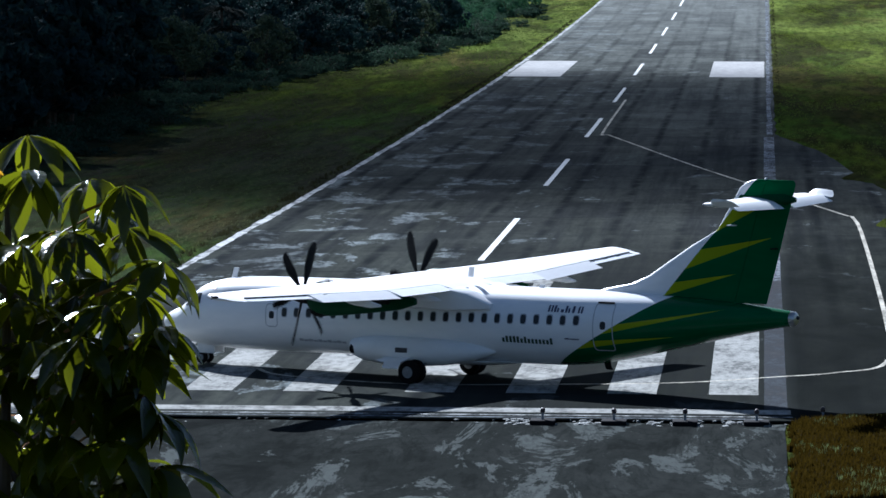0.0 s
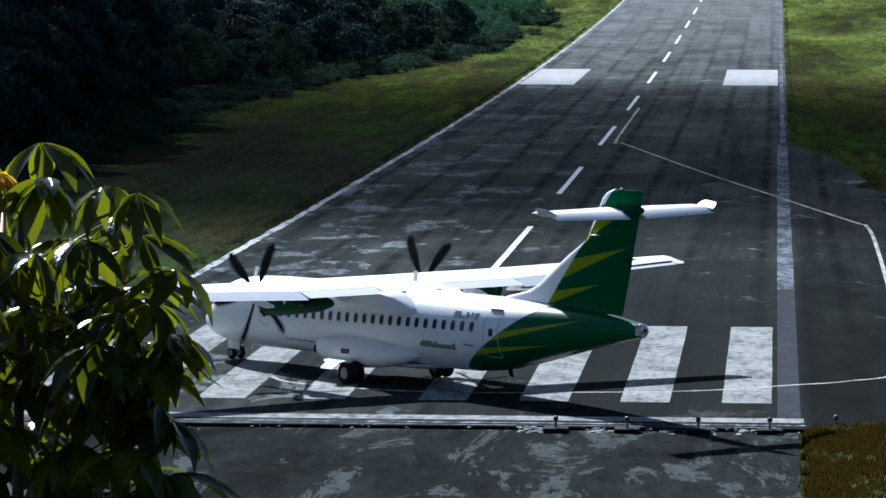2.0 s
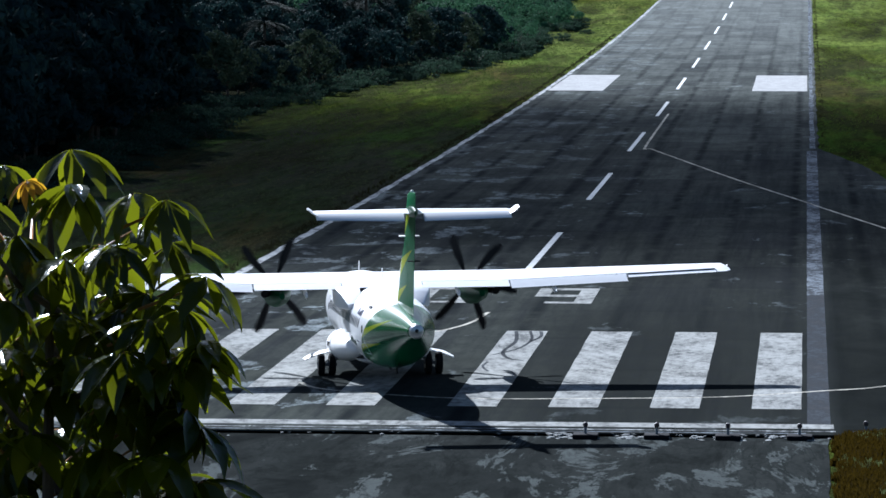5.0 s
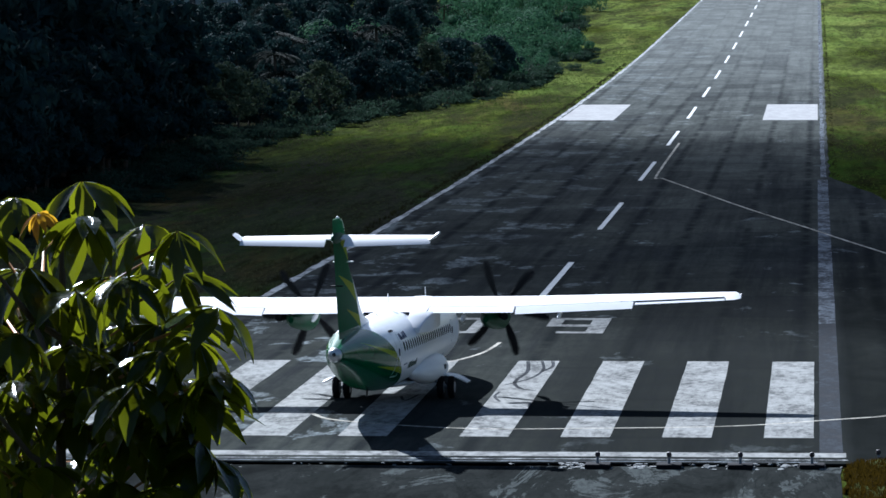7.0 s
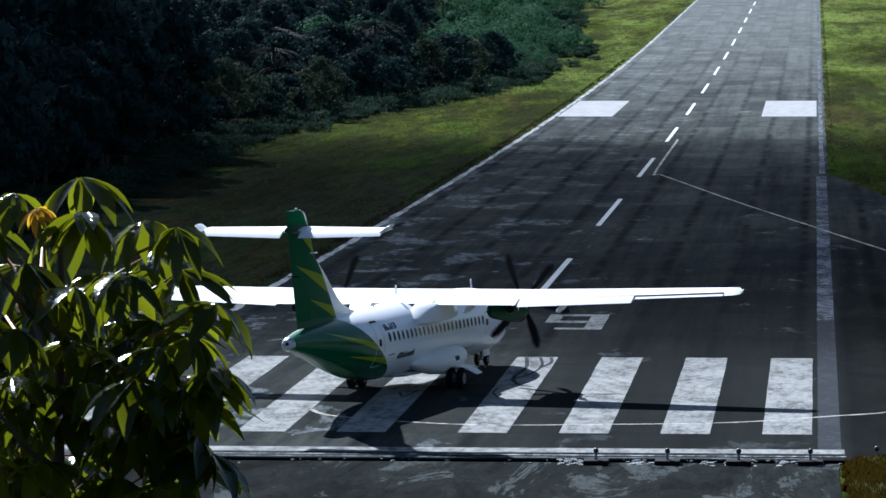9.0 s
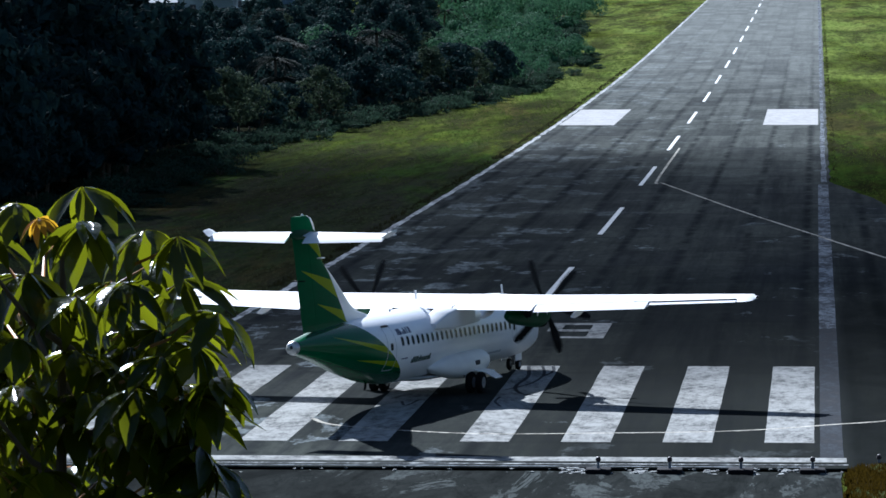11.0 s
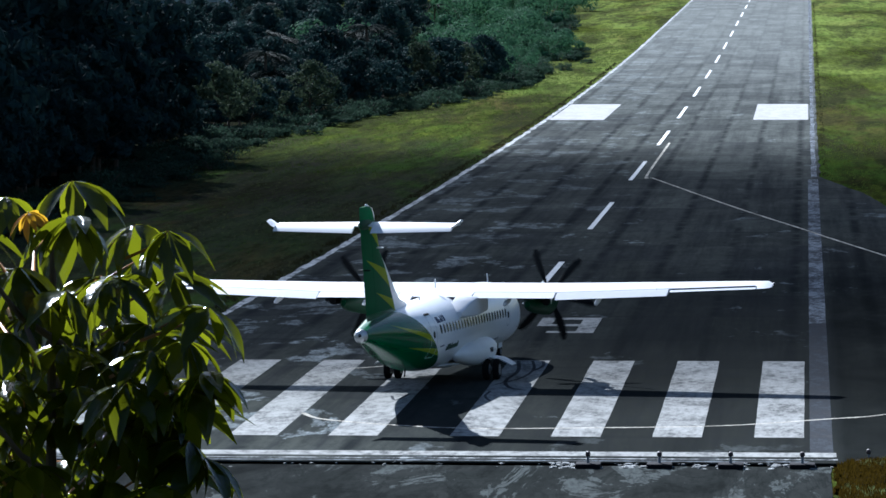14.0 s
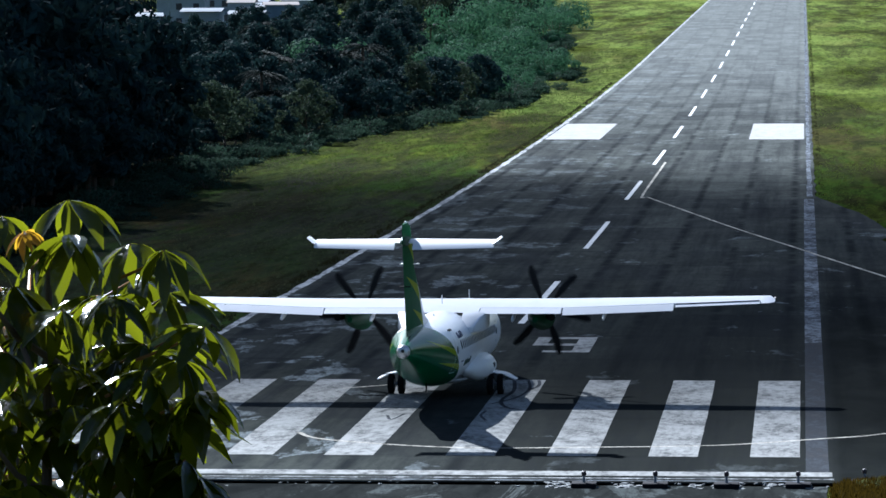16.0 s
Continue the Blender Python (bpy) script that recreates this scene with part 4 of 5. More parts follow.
        for a, b, c, d, name, lab in ((-7.98, -7.18, 1.50, 3.20, "rear_door", "closed white rear door outlined in grey"), (6.40, 6.95, 1.68, 2.55, "front_hatch", "closed white hatch outlined in blue-grey")):
            bm = bmesh.new()
            hull_frame(bm, a, b, c, d, s)
            dr = part(name, bm, M["frame"], plane, lab)
            bm = bmesh.new()
            hull_patch(bm, (a + b) / 2 - 0.11, (a + b) / 2 + 0.11, 2.12 - 0.02 * a, 2.40 - 0.02 * a, s, 0.014, 0.6, 5)
            part("pane", bm, M["glass"], dr)
            if name == "rear_door":
                bm = bmesh.new()
                hull_patch(bm, a + 0.1, b - 0.05, 3.18, 3.24, s, 0.05, 0.3, 4)
                part("door_gutter", bm, M["seam"], dr, "dark rain gutter")
        # lettering as plain bars and shapes
        d = -1 if s > 0 else 1
        mk = [(0.00, 0.05, 1), (0.09, 0.04, 1), (0.17, 0.05, 1), (0.25, 0.04, 0.6), (0.36, 0.07, 0.45), (0.48, 0.05, 1), (0.56, 0.04, 0.7), (0.67, 0.06, 1), (0.83, 0.04, 1), (0.91, 0.04, 1)]
        bars("registration_bar", plane, -5.29 if s > 0 else -6.79, -6.79 if s > 0 else -5.29, 2.81, 3.04, s, mk, M["ink"])
        mk = [(i * 0.072, 0.042, 0.70 if i not in (1, 2, 3, 4, 6, 13) else 1.0) for i in range(14)]
        bars("brand_bar", plane, -3.43 if s > 0 else -5.57, -5.57 if s > 0 else -3.43, 1.64, 1.87, s, mk, M["ink_green"])
        bars("small_bar", plane, -6.05, -6.65, 1.86, 1.91, s, [(0.0, 0.3, 1), (0.35, 0.6, 0.8)], M["ink"])
        bars("slogan_bar", plane, 3.5, 5.6, 1.20, 1.30, s, [(0.1 * i, 0.08, 0.7 + 0.3 * (i % 2)) for i in range(10)], M["frame"])
        bm = bmesh.new()
        hull_patch(bm, 9.55, 9.95, 2.92, 3.02, s, 0.012, 0.2, 4)
        part("flag_patch", bm, M["ink_red"], plane, "small dark red flag patch")
        # cockpit side windows
        for q in (((11.02, 2.24), (10.58, 2.30), (10.58, 2.74), (10.86, 2.66)), ((10.52, 2.31), (10.12, 2.38), (10.18, 2.76), (10.52, 2.75))):
            bm = bmesh.new()
            hull_quad(bm, q, s, 0.02)
            part("cockpit_window", bm, M["glass"], plane, "dark cockpit side window")
        bm = bmesh.new()
        vs = [bm.verts.new(p) for p in ((11.50, s * 0.06, 2.30), (11.12, s * 0.74, 2.34), (10.78, s * 0.68, 2.76), (10.98, s * 0.06, 2.78))]
        bm.faces.new(vs)
        part("windscreen", bm, M["glass"], plane, "dark windscreen pane")
        make_one = make_propeller(plane, s)
        PROPS.append((make_one, (PROP_X, s * PROP_Y, PROP_Z), s))
    # fin with its long dorsal fillet, and the rudder
    fin = [  # height, leading edge, hinge, trailing edge
        (3.36, -6.2, -12.22, -13.46), (3.62, -6.9, -12.29, -13.53), (3.85, -8.0, -12.36, -13.60), (4.15, -8.7, -12.45, -13.68), (4.65, -9.45, -12.59, -13.82), (5.3, -10.45, -12.78, -13.99),
        (5.9, -11.5, -12.95, -14.14), (6.8, -12.03, -13.21, -14.38), (7.4, -12.38, -13.38, -14.54), (7.60, -12.62, -13.44, -14.58), (7.72, -13.0, -13.47, -14.50)]
    thick = lambda z: 0.40 - 0.035 * (z - 3.4) if z < 7.65 else 0.12
    bm = bmesh.new()
    loft(bm, [cut_foil(le, te, z, thick(z), hg, False) for z, le, hg, te in fin])
    part("fin", bm, M["livery"], plane, "tall fin, white at its root and green with lime flashes")
    bm = bmesh.new()
    loft(bm, [cut_foil(le, te, z, thick(z), hg, True) for z, le, hg, te in fin])
    rud = part("rudder", bm, M["livery"], plane, "green rudder")
    bm = bmesh.new()
    loft(bm, [[(x, 0.14 * w * cos(a), 7.05 + h * sin(a)) for a in np.linspace(0, 2 * pi, 17)[:-1]] for x, w, h in ((-12.2, 0.3, 0.08), (-12.5, 1.0, 0.22), (-13.4, 1.1, 0.26), (-14.2, 0.9, 0.2), (-14.6, 0.3, 0.08))])
    part("tail_bullet", bm, M["green"], plane, "green fairing where the tailplane meets the fin")
    bm = bmesh.new()
    box(bm, (-12.35, -0.36, 6.07), (-12.05, 0.36, 6.11), 0.01)
    part("fin_vane", bm, M["white"], plane, "small white vane across the fin")
    bm = bmesh.new()
    box(bm, (-13.9, -0.22, 5.30), (-13.7, 0.22, 5.34), 0.01)
    part("rudder_arm", bm, M["dark"], rud)
    bm = bmesh.new()
    bmesh.ops.create_uvsphere(bm, u_segments=10, v_segments=6, radius=0.055, matrix=pose(-13.4, 0, 7.74))
    part("beacon", bm, M["white"], plane, "white beacon on the fin top")
    # aerials and small fittings
    for x, z, h, lean, name in ((9.4, 3.28, 0.42, 0.12, "aerial"), (-1.2, 3.80, 0.36, 0.05, "aerial"), (-4.2, 3.52, 0.12, 0.1, "aerial")):
        bm = bmesh.new()
        loft(bm, [[(x + 0.12 * q - lean * k * 1.0 - 0.0, 0.02 * w, z + h * k) for q, w in ((1, 0), (0, 1), (-1, 0), (0, -1))] for k in (0.0, 0.6, 1.0)])
        part(name, bm, M["white"], plane, "small white blade aerial")
    bm = bmesh.new()
    loft(bm, [[(x + 0.14 * q, 0.03 * w, z) for q, w in ((1, 0), (0, 1), (-1, 0), (0, -1))] for x, z in ((-7.0, 1.02), (-7.05, 0.80), (-7.12, 0.72))])
    part("tail_skid", bm, M["dark"], plane, "small dark tail skid")
    # belly fairing between the pods
    bm = bmesh.new()
    loft(bm, [[(x, w * cos(a), 0.86 + h * sin(a)) for a in np.linspace(pi, 2 * pi, 17)] for x, w, h in ((3.6, 0.7, 0.08), (2.6, 1.2, 0.22), (0, 1.3, 0.28), (-2.4, 1.1, 0.22), (-3.8, 0.6, 0.06))])
    part("belly_fairing", bm, M["white"], plane)
    # nose gear
    bm = bmesh.new()
    tube(bm, [(10.70, 0, 0.85), (10.77, 0, 0.26)], [0.07, 0.055], 10)
    tube(bm, [(10.77, -0.2, 0.24), (10.77, 0.2, 0.24)], [0.035, 0.035], 8)
    tube(bm, [(10.2, 0, 0.80), (10.72, 0, 0.42)], [0.035, 0.03], 8)
    part("nose_leg", bm, M["grey"], plane, "grey nose gear leg")
    for s in (1, -1):
        bm = bmesh.new()
        box(bm, (10.1, s * 0.30 - 0.02, 0.42), (10.9, s * 0.30 + 0.02, 0.86), 0.015)
        part("nose_gear_door", bm, M["white"], plane, "open nose gear door")
    return plane


WHEELS, PROPS = [], []
aeroplane = make_aeroplane()

# ---- plants ----
rng = np.random.default_rng(7)


def leaf_cloud(centres, radii, per, size, squash=1.0, droop=0.0, stray=0.45):
    """Verts and faces of many small folded leaves in clumps round the given centres."""
    vs, fs = [], []
    for c, r in zip(centres, radii):
        p = rng.normal(size=(per, 3))
        p /= np.linalg.norm(p, axis=1)[:, None]
        face = p + rng.normal(size=(per, 3)) * stray
        face /= np.linalg.norm(face, axis=1)[:, None]
        p *= (r * rng.uniform(0.55, 1.0, per) ** 0.6)[:, None]
        p[:, 2] *= squash
        p += c
        d = rng.normal(size=(per, 3))
        d[:, 2] -= droop
        d -= face * (d * face).sum(1)[:, None]
        d /= np.linalg.norm(d, axis=1)[:, None]
        e = np.cross(d, face)
        e /= np.linalg.norm(e, axis=1)[:, None] + 1e-9
        s = size * rng.uniform(0.6, 1.3, per)[:, None]
        k = len(vs)
        n = np.cross(d, e) * s * 0.12
        quad = np.stack([p - d * s * 0.5, p + e * s * 0.26 + n, p + d * s * 0.5, p - e * s * 0.26 + n], 1).reshape(-1, 3)
        vs.extend(map(tuple, quad))
        fs.extend((k + 4 * i, k + 4 * i + 1, k + 4 * i + 2, k + 4 * i + 3) for i in range(per))
    return vs, fs


def make_tree(name, h, spread, clumps, per, leaf, material, label):
    """A forked trunk with limbs under a broken crown of leaf clumps."""
    root = new(name)
    tagged(root, label, "tree")
    bm = bmesh.new()
    top = Vector((rng.uniform(-0.5, 0.5), rng.uniform(-0.5, 0.5), h * 0.62))
    tube(bm, [(0, 0, -0.4), (0.1, 0.05, h * 0.2), top * 0.6 + Vector((0, 0, h * 0.05)), top], [h * 0.022, h * 0.018, h * 0.014, h * 0.008])
    cs, rs = [], []
    for k in range(clumps):
        a = 2.4 * k + rng.uniform(-0.4, 0.4)
        u = (k + 0.5) / clumps
        z = h * (0.30 + 0.64 * u)
        w = spread * sqrt(max(0.05, 1 - (2 * u - 0.85) ** 2)) * rng.uniform(0.45, 1.0)
        c = np.array([w * cos(a), w * sin(a), z + rng.uniform(-0.4, 0.4)])
        cs.append(c)
        rs.append(h * rng.uniform(0.08, 0.15))
        if k % 3 == 0:
            tube(bm, [tuple(top * (0.35 + 0.5 * u)), tuple((Vector(c.tolist()) + top * (0.4 + 0.5 * u)) / 2), tuple(c)], [h * 0.008, h * 0.005, h * 0.002], 5)
    part("trunk", bm, M["bark"], root)
    vs, fs = leaf_cloud(cs, rs, per, leaf, 0.8, 0.3)
    piece("crown", mesh_of("crown", vs, fs, material), root)
    return root


def make_palm(h, fronds, label):
    """A ringed trunk with a burst of arching feathered fronds."""
    root = new("palm_tree")
    tagged(root, label, "palm tree")
    bm = bmesh.new()
    pts = [(0, 0, -0.4), (0.15, 0.1, h * 0.4), (0.35, 0.2, h * 0.75), (0.4, 0.2, h)]
    tube(bm, pts, [0.22, 0.17, 0.15, 0.17], 8)
    part("trunk", bm, M["bark"], root)
    for k in range(fronds):
        a = 2.4 * k
        lift = rng.uniform(-0.1, 1.0)
        L = rng.uniform(2.6, 3.8)
        vs, fs = [], []
        spine = []
        for i in range(9):
            u = i / 8
            spine.append(np.array([L * u * cos(lift * 0.9 * (1 - u)), 0, L * (0.55 * lift * u - 0.62 * u * u)]))
        for i in range(8):
            p, q = spine[i], spine[i + 1]
            j = len(vs)
            vs += [p + (0, 0.03, 0), p - (0, 0.03, 0), q - (0, 0.02, 0), q + (0, 0.02, 0)]
            fs.append((j, j + 1, j + 2, j + 3))
            for m in range(3):
                c = p + (q - p) * (m / 3)
                for sd in (1, -1):
                    ll = 0.85 * sin(pi * min(0.97, 0.12 + (i + m / 3) / 8.6)) + 0.1
                    tip = c + np.array([ll * 0.55, sd * ll * 0.8, -ll * rng.uniform(0.15, 0.55)])
                    j = len(vs)
                    vs += [c, c + (0.10, 0, 0.02), tip]
                    fs.append((j, j + 1, j + 2))
        me = mesh_of("frond", vs, fs, M["palm_leaf"])
        piece("frond", me, root, m=pose(0.4, 0.2, h, 0, 0, math.degrees(a)))
    return root


def make_bush(name, r, h, per, leaf, material, label, heads=16, big=1.0, stray=0.45):
    root = new(name)
    tagged(root, label, "bush")
    bm = bmesh.new()
    for k in range(6):
        a = k * 1.05
        tube(bm, [(0, 0, -0.2), (0.3 * r * cos(a), 0.3 * r * sin(a), h * 0.4), (0.6 * r * cos(a), 0.6 * r * sin(a), h * 0.7)], [0.05, 0.035, 0.015], 5)
    part("stem", bm, M["bark"], root)
    cs = [np.array([rng.uniform(-r, r) * 0.8, rng.uniform(-r, r) * 0.8, h * rng.uniform(0.15, 0.75)]) for _ in range(heads)]
    vs, fs = leaf_cloud(cs, [big * r * rng.uniform(0.25, 0.48) for _ in cs], per, leaf, h / r * 0.6, 0.1, stray)
    piece("foliage", mesh_of("foliage", vs, fs, material), root)
    return root


def wood_edge(y):
    """How far out the woods reach towards the runway."""
    return float(np.interp(y, (60, 150, 190, 240, 288, 340, 422, 564, 640, 900, 1200), (-39, -38, -38, -42, -39, -34, -25, -24, -31, -41, -60)))


def build_woods():
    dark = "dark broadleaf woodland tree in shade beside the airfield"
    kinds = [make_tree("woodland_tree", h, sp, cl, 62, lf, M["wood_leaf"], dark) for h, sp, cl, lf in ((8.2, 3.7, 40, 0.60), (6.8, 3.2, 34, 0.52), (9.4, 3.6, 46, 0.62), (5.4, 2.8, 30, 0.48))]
    palms = [make_palm(h, 22, "palm with drooping feathered fronds among dark trees") for h in (5.0, 7.2)]
    light = "olive woodland tree with a broken crown"
    kinds += [make_tree("woodland_tree", h, sp, cl, 55, lf, M["wood_leaf_light"], light) for h, sp, cl, lf in ((7.8, 3.4, 30, 0.5), (9.0, 3.0, 36, 0.55))]
    bushes = [make_bush("bush", r, h, 46, 0.30, M["bush_dark"], "low tangled dark bush at the edge of the woods") for r, h in ((1.9, 1.5), (2.8, 2.3), (1.2, 0.8), (2.2, 0.9))]
    placed = {id(o): False for o in kinds + palms + bushes}

    def put(src, x, y, s=1.0):
        m = pose(x, y, ground_z(x, y), 0, 0, rng.uniform(0, 360))
        if not placed[id(src)]:
            placed[id(src)] = True
            src.matrix_basis = m
            ob = src
        else:
            ob = copy_thing(src, m)
        ob.scale = (s, s, s * rng.uniform(0.9, 1.1))

    y = 118.0
    while y < 760:
        reach = 14 - (y + 153) * 0.2 - 6
        step = 5.5 + 3.0 * max(0, (y - 250) / 300)
        for row, (a, b) in enumerate(((2.5, 6.0), (7.0, 13.0), (14.0, 22.0), (24.0, 36.0), (38, 60))):
            x = wood_edge(y) - rng.uniform(a, b)
            if x < reach - 12:
                continue
            yy = y + rng.uniform(-3, 3)
            if y > 440 and row < 3:
                continue
            if row > 0 and rng.uniform() < 0.22:
                put(palms[int(rng.integers(2))], x, yy, rng.uniform(0.8, 1.15))
            else:
                k = (3, 1, 0, 2, 2)[row] if rng.uniform() < 0.7 else int(rng.integers(6))
                near_tall = (1.7 if row == 0 else 2.35) if y < 255 and x < 13.9 - (yy + 153) * 0.150 else 0.92
                put(kinds[k], x, yy, rng.uniform(0.8, 1.15) * near_tall)
        y += step
    y = 112.0
    while y < 760:
        for k in range(3):
            x = wood_edge(y) + (rng.uniform(-5.0, 1.5) if k else rng.normal() * 1.7)
            put(bushes[int(rng.integers(4))], x, y + rng.uniform(-3, 3), (rng.uniform(0.4, 1.2) if k else rng.uniform(0.25, 0.8)) * (1.2 if y > 420 else 1.0))
        y += 4.2 if y < 460 else 14.0
    for k in range(46):
        put(kinds[int(rng.integers(6))], rng.uniform(-175, -50), rng.uniform(815, 930), rng.uniform(0.9, 1.5))
    for k in range(26):
        put(kinds[int(rng.integers(6))], rng.uniform(-135, -65), rng.uniform(655, 790), rng.uniform(0.5, 0.85))
    # brighter thicket further along, its sunlight put into the leaf colour
    y = 430.0
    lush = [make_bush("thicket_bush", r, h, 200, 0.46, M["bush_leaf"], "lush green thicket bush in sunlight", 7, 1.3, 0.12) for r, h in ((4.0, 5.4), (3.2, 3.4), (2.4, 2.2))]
    for o in lush:
        placed[id(o)] = False
    while y < 1000:
        for k in range(5):
            x = wood_edge(y) - rng.uniform(1, 28)
            put(lush[int(rng.integers(3))], x, y + rng.uniform(-6, 6), rng.uniform(0.6, 1.0) * (1.0 + 0.9 * (k == 0)))
        y += 13.0


def make_tufts(name, area, count, h, material, label, keep=None):
    """Uneven grass tufts over a stretch of ground."""
    x0, x1, y0, y1 = area
    vs, fs = [], []
    for _ in range(count):
        x, y = rng.uniform(x0, x1), rng.uniform(y0, y1)
        if keep and not keep(x, y):
            continue
        z = ground_z(x, y)
        g = h * rng.uniform(0.4, 1.3)
        for b in range(4):
            a = rng.uniform(0, 2 * pi)
            c, s = cos(a), sin(a)
            w = g * 0.16
            j = len(vs)
            ox, oy = rng.uniform(-0.1, 0.1, 2)
            bend = g * rng.uniform(0.2, 0.6)
            vs += [(x + ox - s * w, y + oy + c * w, z - 0.03), (x + ox + s * w, y + oy - c * w, z - 0.03), (x + ox + c * bend, y + oy + s * bend, z + g)]
            fs.append((j, j + 1, j + 2))
    tagged(new(name, mesh_of(name, vs, fs, material)), label, "grass", kind="stuff")


def build_grass():
    make_tufts("dry_weeds", (14.85, 24, -32, -8.4), 26000, 0.24, M["weed"], "tall dry golden-brown weeds beside the stopway", lambda x, y: x > 15.0 + 0.4 * noise.noise((y, 0, 0)) and (y < -9.3 or x > pad_right(y) + 0.1))
    make_tufts("green_weeds", (14.85, 24, -32, -8.4), 5000, 0.24, M["blade_dark"], "green weeds among the dry growth", lambda x, y: x > 15.1 and (y < -9.3 or x > pad_right(y) + 0.1) and noise.noise((x * 0.5, y * 0.25, 2)) > 0.18)
    strip_ok = lambda x, y: x < -14.8 and x > wood_edge(y) + 1.5
    # darker blades put the near strip's shade into the colour
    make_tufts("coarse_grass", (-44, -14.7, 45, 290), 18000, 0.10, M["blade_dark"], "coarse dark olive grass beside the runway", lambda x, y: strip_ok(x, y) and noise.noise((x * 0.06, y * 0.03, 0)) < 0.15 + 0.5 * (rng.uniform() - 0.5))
    make_tufts("grass_tufts", (-44, -14.7, 45, 290), 12000, 0.09, M["blade_mid"], "patches of greener grass beside the runway", lambda x, y: strip_ok(x, y) and noise.noise((x * 0.06, y * 0.03, 0)) > 0.22 + 0.4 * (rng.uniform() - 0.5))
    clumped = lambda x, y: noise.noise((x * 0.16, y * 0.03, 4)) + 0.6 * noise.noise((x * 0.5, y * 0.09, 7)) > 0.55 * (rng.uniform() - 0.3)
    # brighter blades put the far strip's sunlight into the colour
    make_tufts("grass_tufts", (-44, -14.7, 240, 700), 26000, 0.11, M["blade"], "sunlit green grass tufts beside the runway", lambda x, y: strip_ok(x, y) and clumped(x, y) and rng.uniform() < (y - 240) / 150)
    make_tufts("grass_tufts", (-44, -14.7, 200, 700), 20000, 0.15, M["blade_mid"], "olive grass tufts beside the runway", lambda x, y: strip_ok(x, y) and not clumped(x, y))
    make_tufts("verge_weeds", (-15.7, -14.63, 20, 520), 5200, 0.20, M["verge"], "dark ragged weeds along the runway's edge", lambda x, y: noise.noise((y * 0.16, 5, 0)) + 0.5 * noise.noise((y * 0.7, 8, 0)) > 0.9 * (x + 15.4) - 0.1)
    make_tufts("verge_weeds", (14.95, 15.7, 200, 900), 2600, 0.15, M["verge"], "dark ragged weeds along the runway's edge", lambda x, y: noise.noise((y * 0.12, 5, 3)) + 0.5 * noise.noise((y * 0.7, 8, 2)) > 0.9 * (15.6 - x) - 0.2)
    make_tufts("grass_tufts", (15.2, 36, 130, 760), 24000, 0.14, M["blade"], "uneven green grass tufts beside the runway", lambda x, y: x > (pad_right(y) if y < 200 else 15.2) + 0.2 and clumped(x, y))


# ---- foreground tree: long-stalked leaves of drooping leaflets ----


def leaflet(vs, fs, root, aim, L, w, sag):
    """One pointed, folded, drooping leaflet."""
    up = Vector((0, 0, 1))
    d = Vector(aim).normalized()
    side = d.cross(up).normalized()
    rows = []
    p = Vector(root)
    n = 6
    for i in range(n + 1):
        u = i / n
        wd = w * (sin(pi * min(1, u ** 0.85)) ** 1.05 if 0 < u < 1 else 0.04)
        lift = side.cross(d) * (wd * 0.32)
        j = len(vs)
        vs.extend([tuple(p - side * wd + lift), tuple(p), tuple(p + side * wd + lift)])
        rows.append(j)
        d = (d - up * (sag / n)).normalized()
        p = p + d * (L / n)
    for a, b in zip(rows, rows[1:]):
        fs.extend([(a, a + 1, b + 1, b), (a + 1, a + 2, b + 2, b + 1)])


def whorl_mesh(k, material):
    """A palmate leaf: leaflets round the end of a stalk, hanging like an umbrella."""
    vs, fs = [], []
    n = int(rng.integers(7, 10))
    for i in range(n):
        a = 2 * pi * i / n + rng.uniform(-0.25, 0.25)
        el = rng.uniform(-0.95, -0.05)
        leaflet(vs, fs, (0.012 * cos(a), 0.012 * sin(a), 0), (cos(a), sin(a), el), rng.uniform(0.22, 0.31), rng.uniform(0.036, 0.052), rng.uniform(0.5, 1.5))
    return mesh_of("leaf", vs, fs, material, True)


def make_broadleaf_tree(name, base, spots, label, stems):
    """A slender tree whose branches end in palmate leaves at the given spots."""
    root = new(name)
    tagged(root, label, "tree")
    root.matrix_basis = Matrix.Translation(base)
    b = Vector(base)
    bm = bmesh.new()
    for pts, r0, r1 in stems:
        tube(bm, [Vector(p) - b for p in pts], list(np.linspace(r0, r1, len(pts))), 8)
    trunk = part("trunk", bm, M["bark"], root)
    bm = bmesh.new()
    tube(bm, [(0, 0, 0), (0.04, 0, 0.5), (0, 0, 1)], [0.007, 0.005, 0.004], 5)
    stalk = bpy.data.meshes.new("stalk")
    bm.to_mesh(stalk)
    bm.free()
    stalk.materials.append(M["petiole"])
    for p, q, kind in spots:
        a, c = Vector(q) - b, Vector(p) - b
        ob = piece("stalk", stalk, root, m=Matrix.Translation(a) @ (c - a).to_track_quat("Z", "Y").to_matrix().to_4x4())
        ob.scale = (1, 1, (c - a).length)
    shapes = {m: [whorl_mesh(k, M[m]) for k in range(10)] for m in ("tree_leaf", "tree_leaf_old", "tree_leaf_young")}
    for i, (p, q, kind) in enumerate(spots):
        out = (Vector(p) - Vector(q)).normalized()
        tilt = pose(0, 0, 0, rng.uniform(-18, 18) - 14 * out.y, rng.uniform(-18, 18) + 20 * out.x, rng.uniform(0, 360))
        s = rng.uniform(0.78, 1.06) * (0.45 if kind == "tree_leaf_old" else 1.0)
        ob = piece("leaf", shapes[kind][i % 10], root, m=Matrix.Translation(Vector(p) - b) @ tilt)
        ob.scale = (s, s, s)


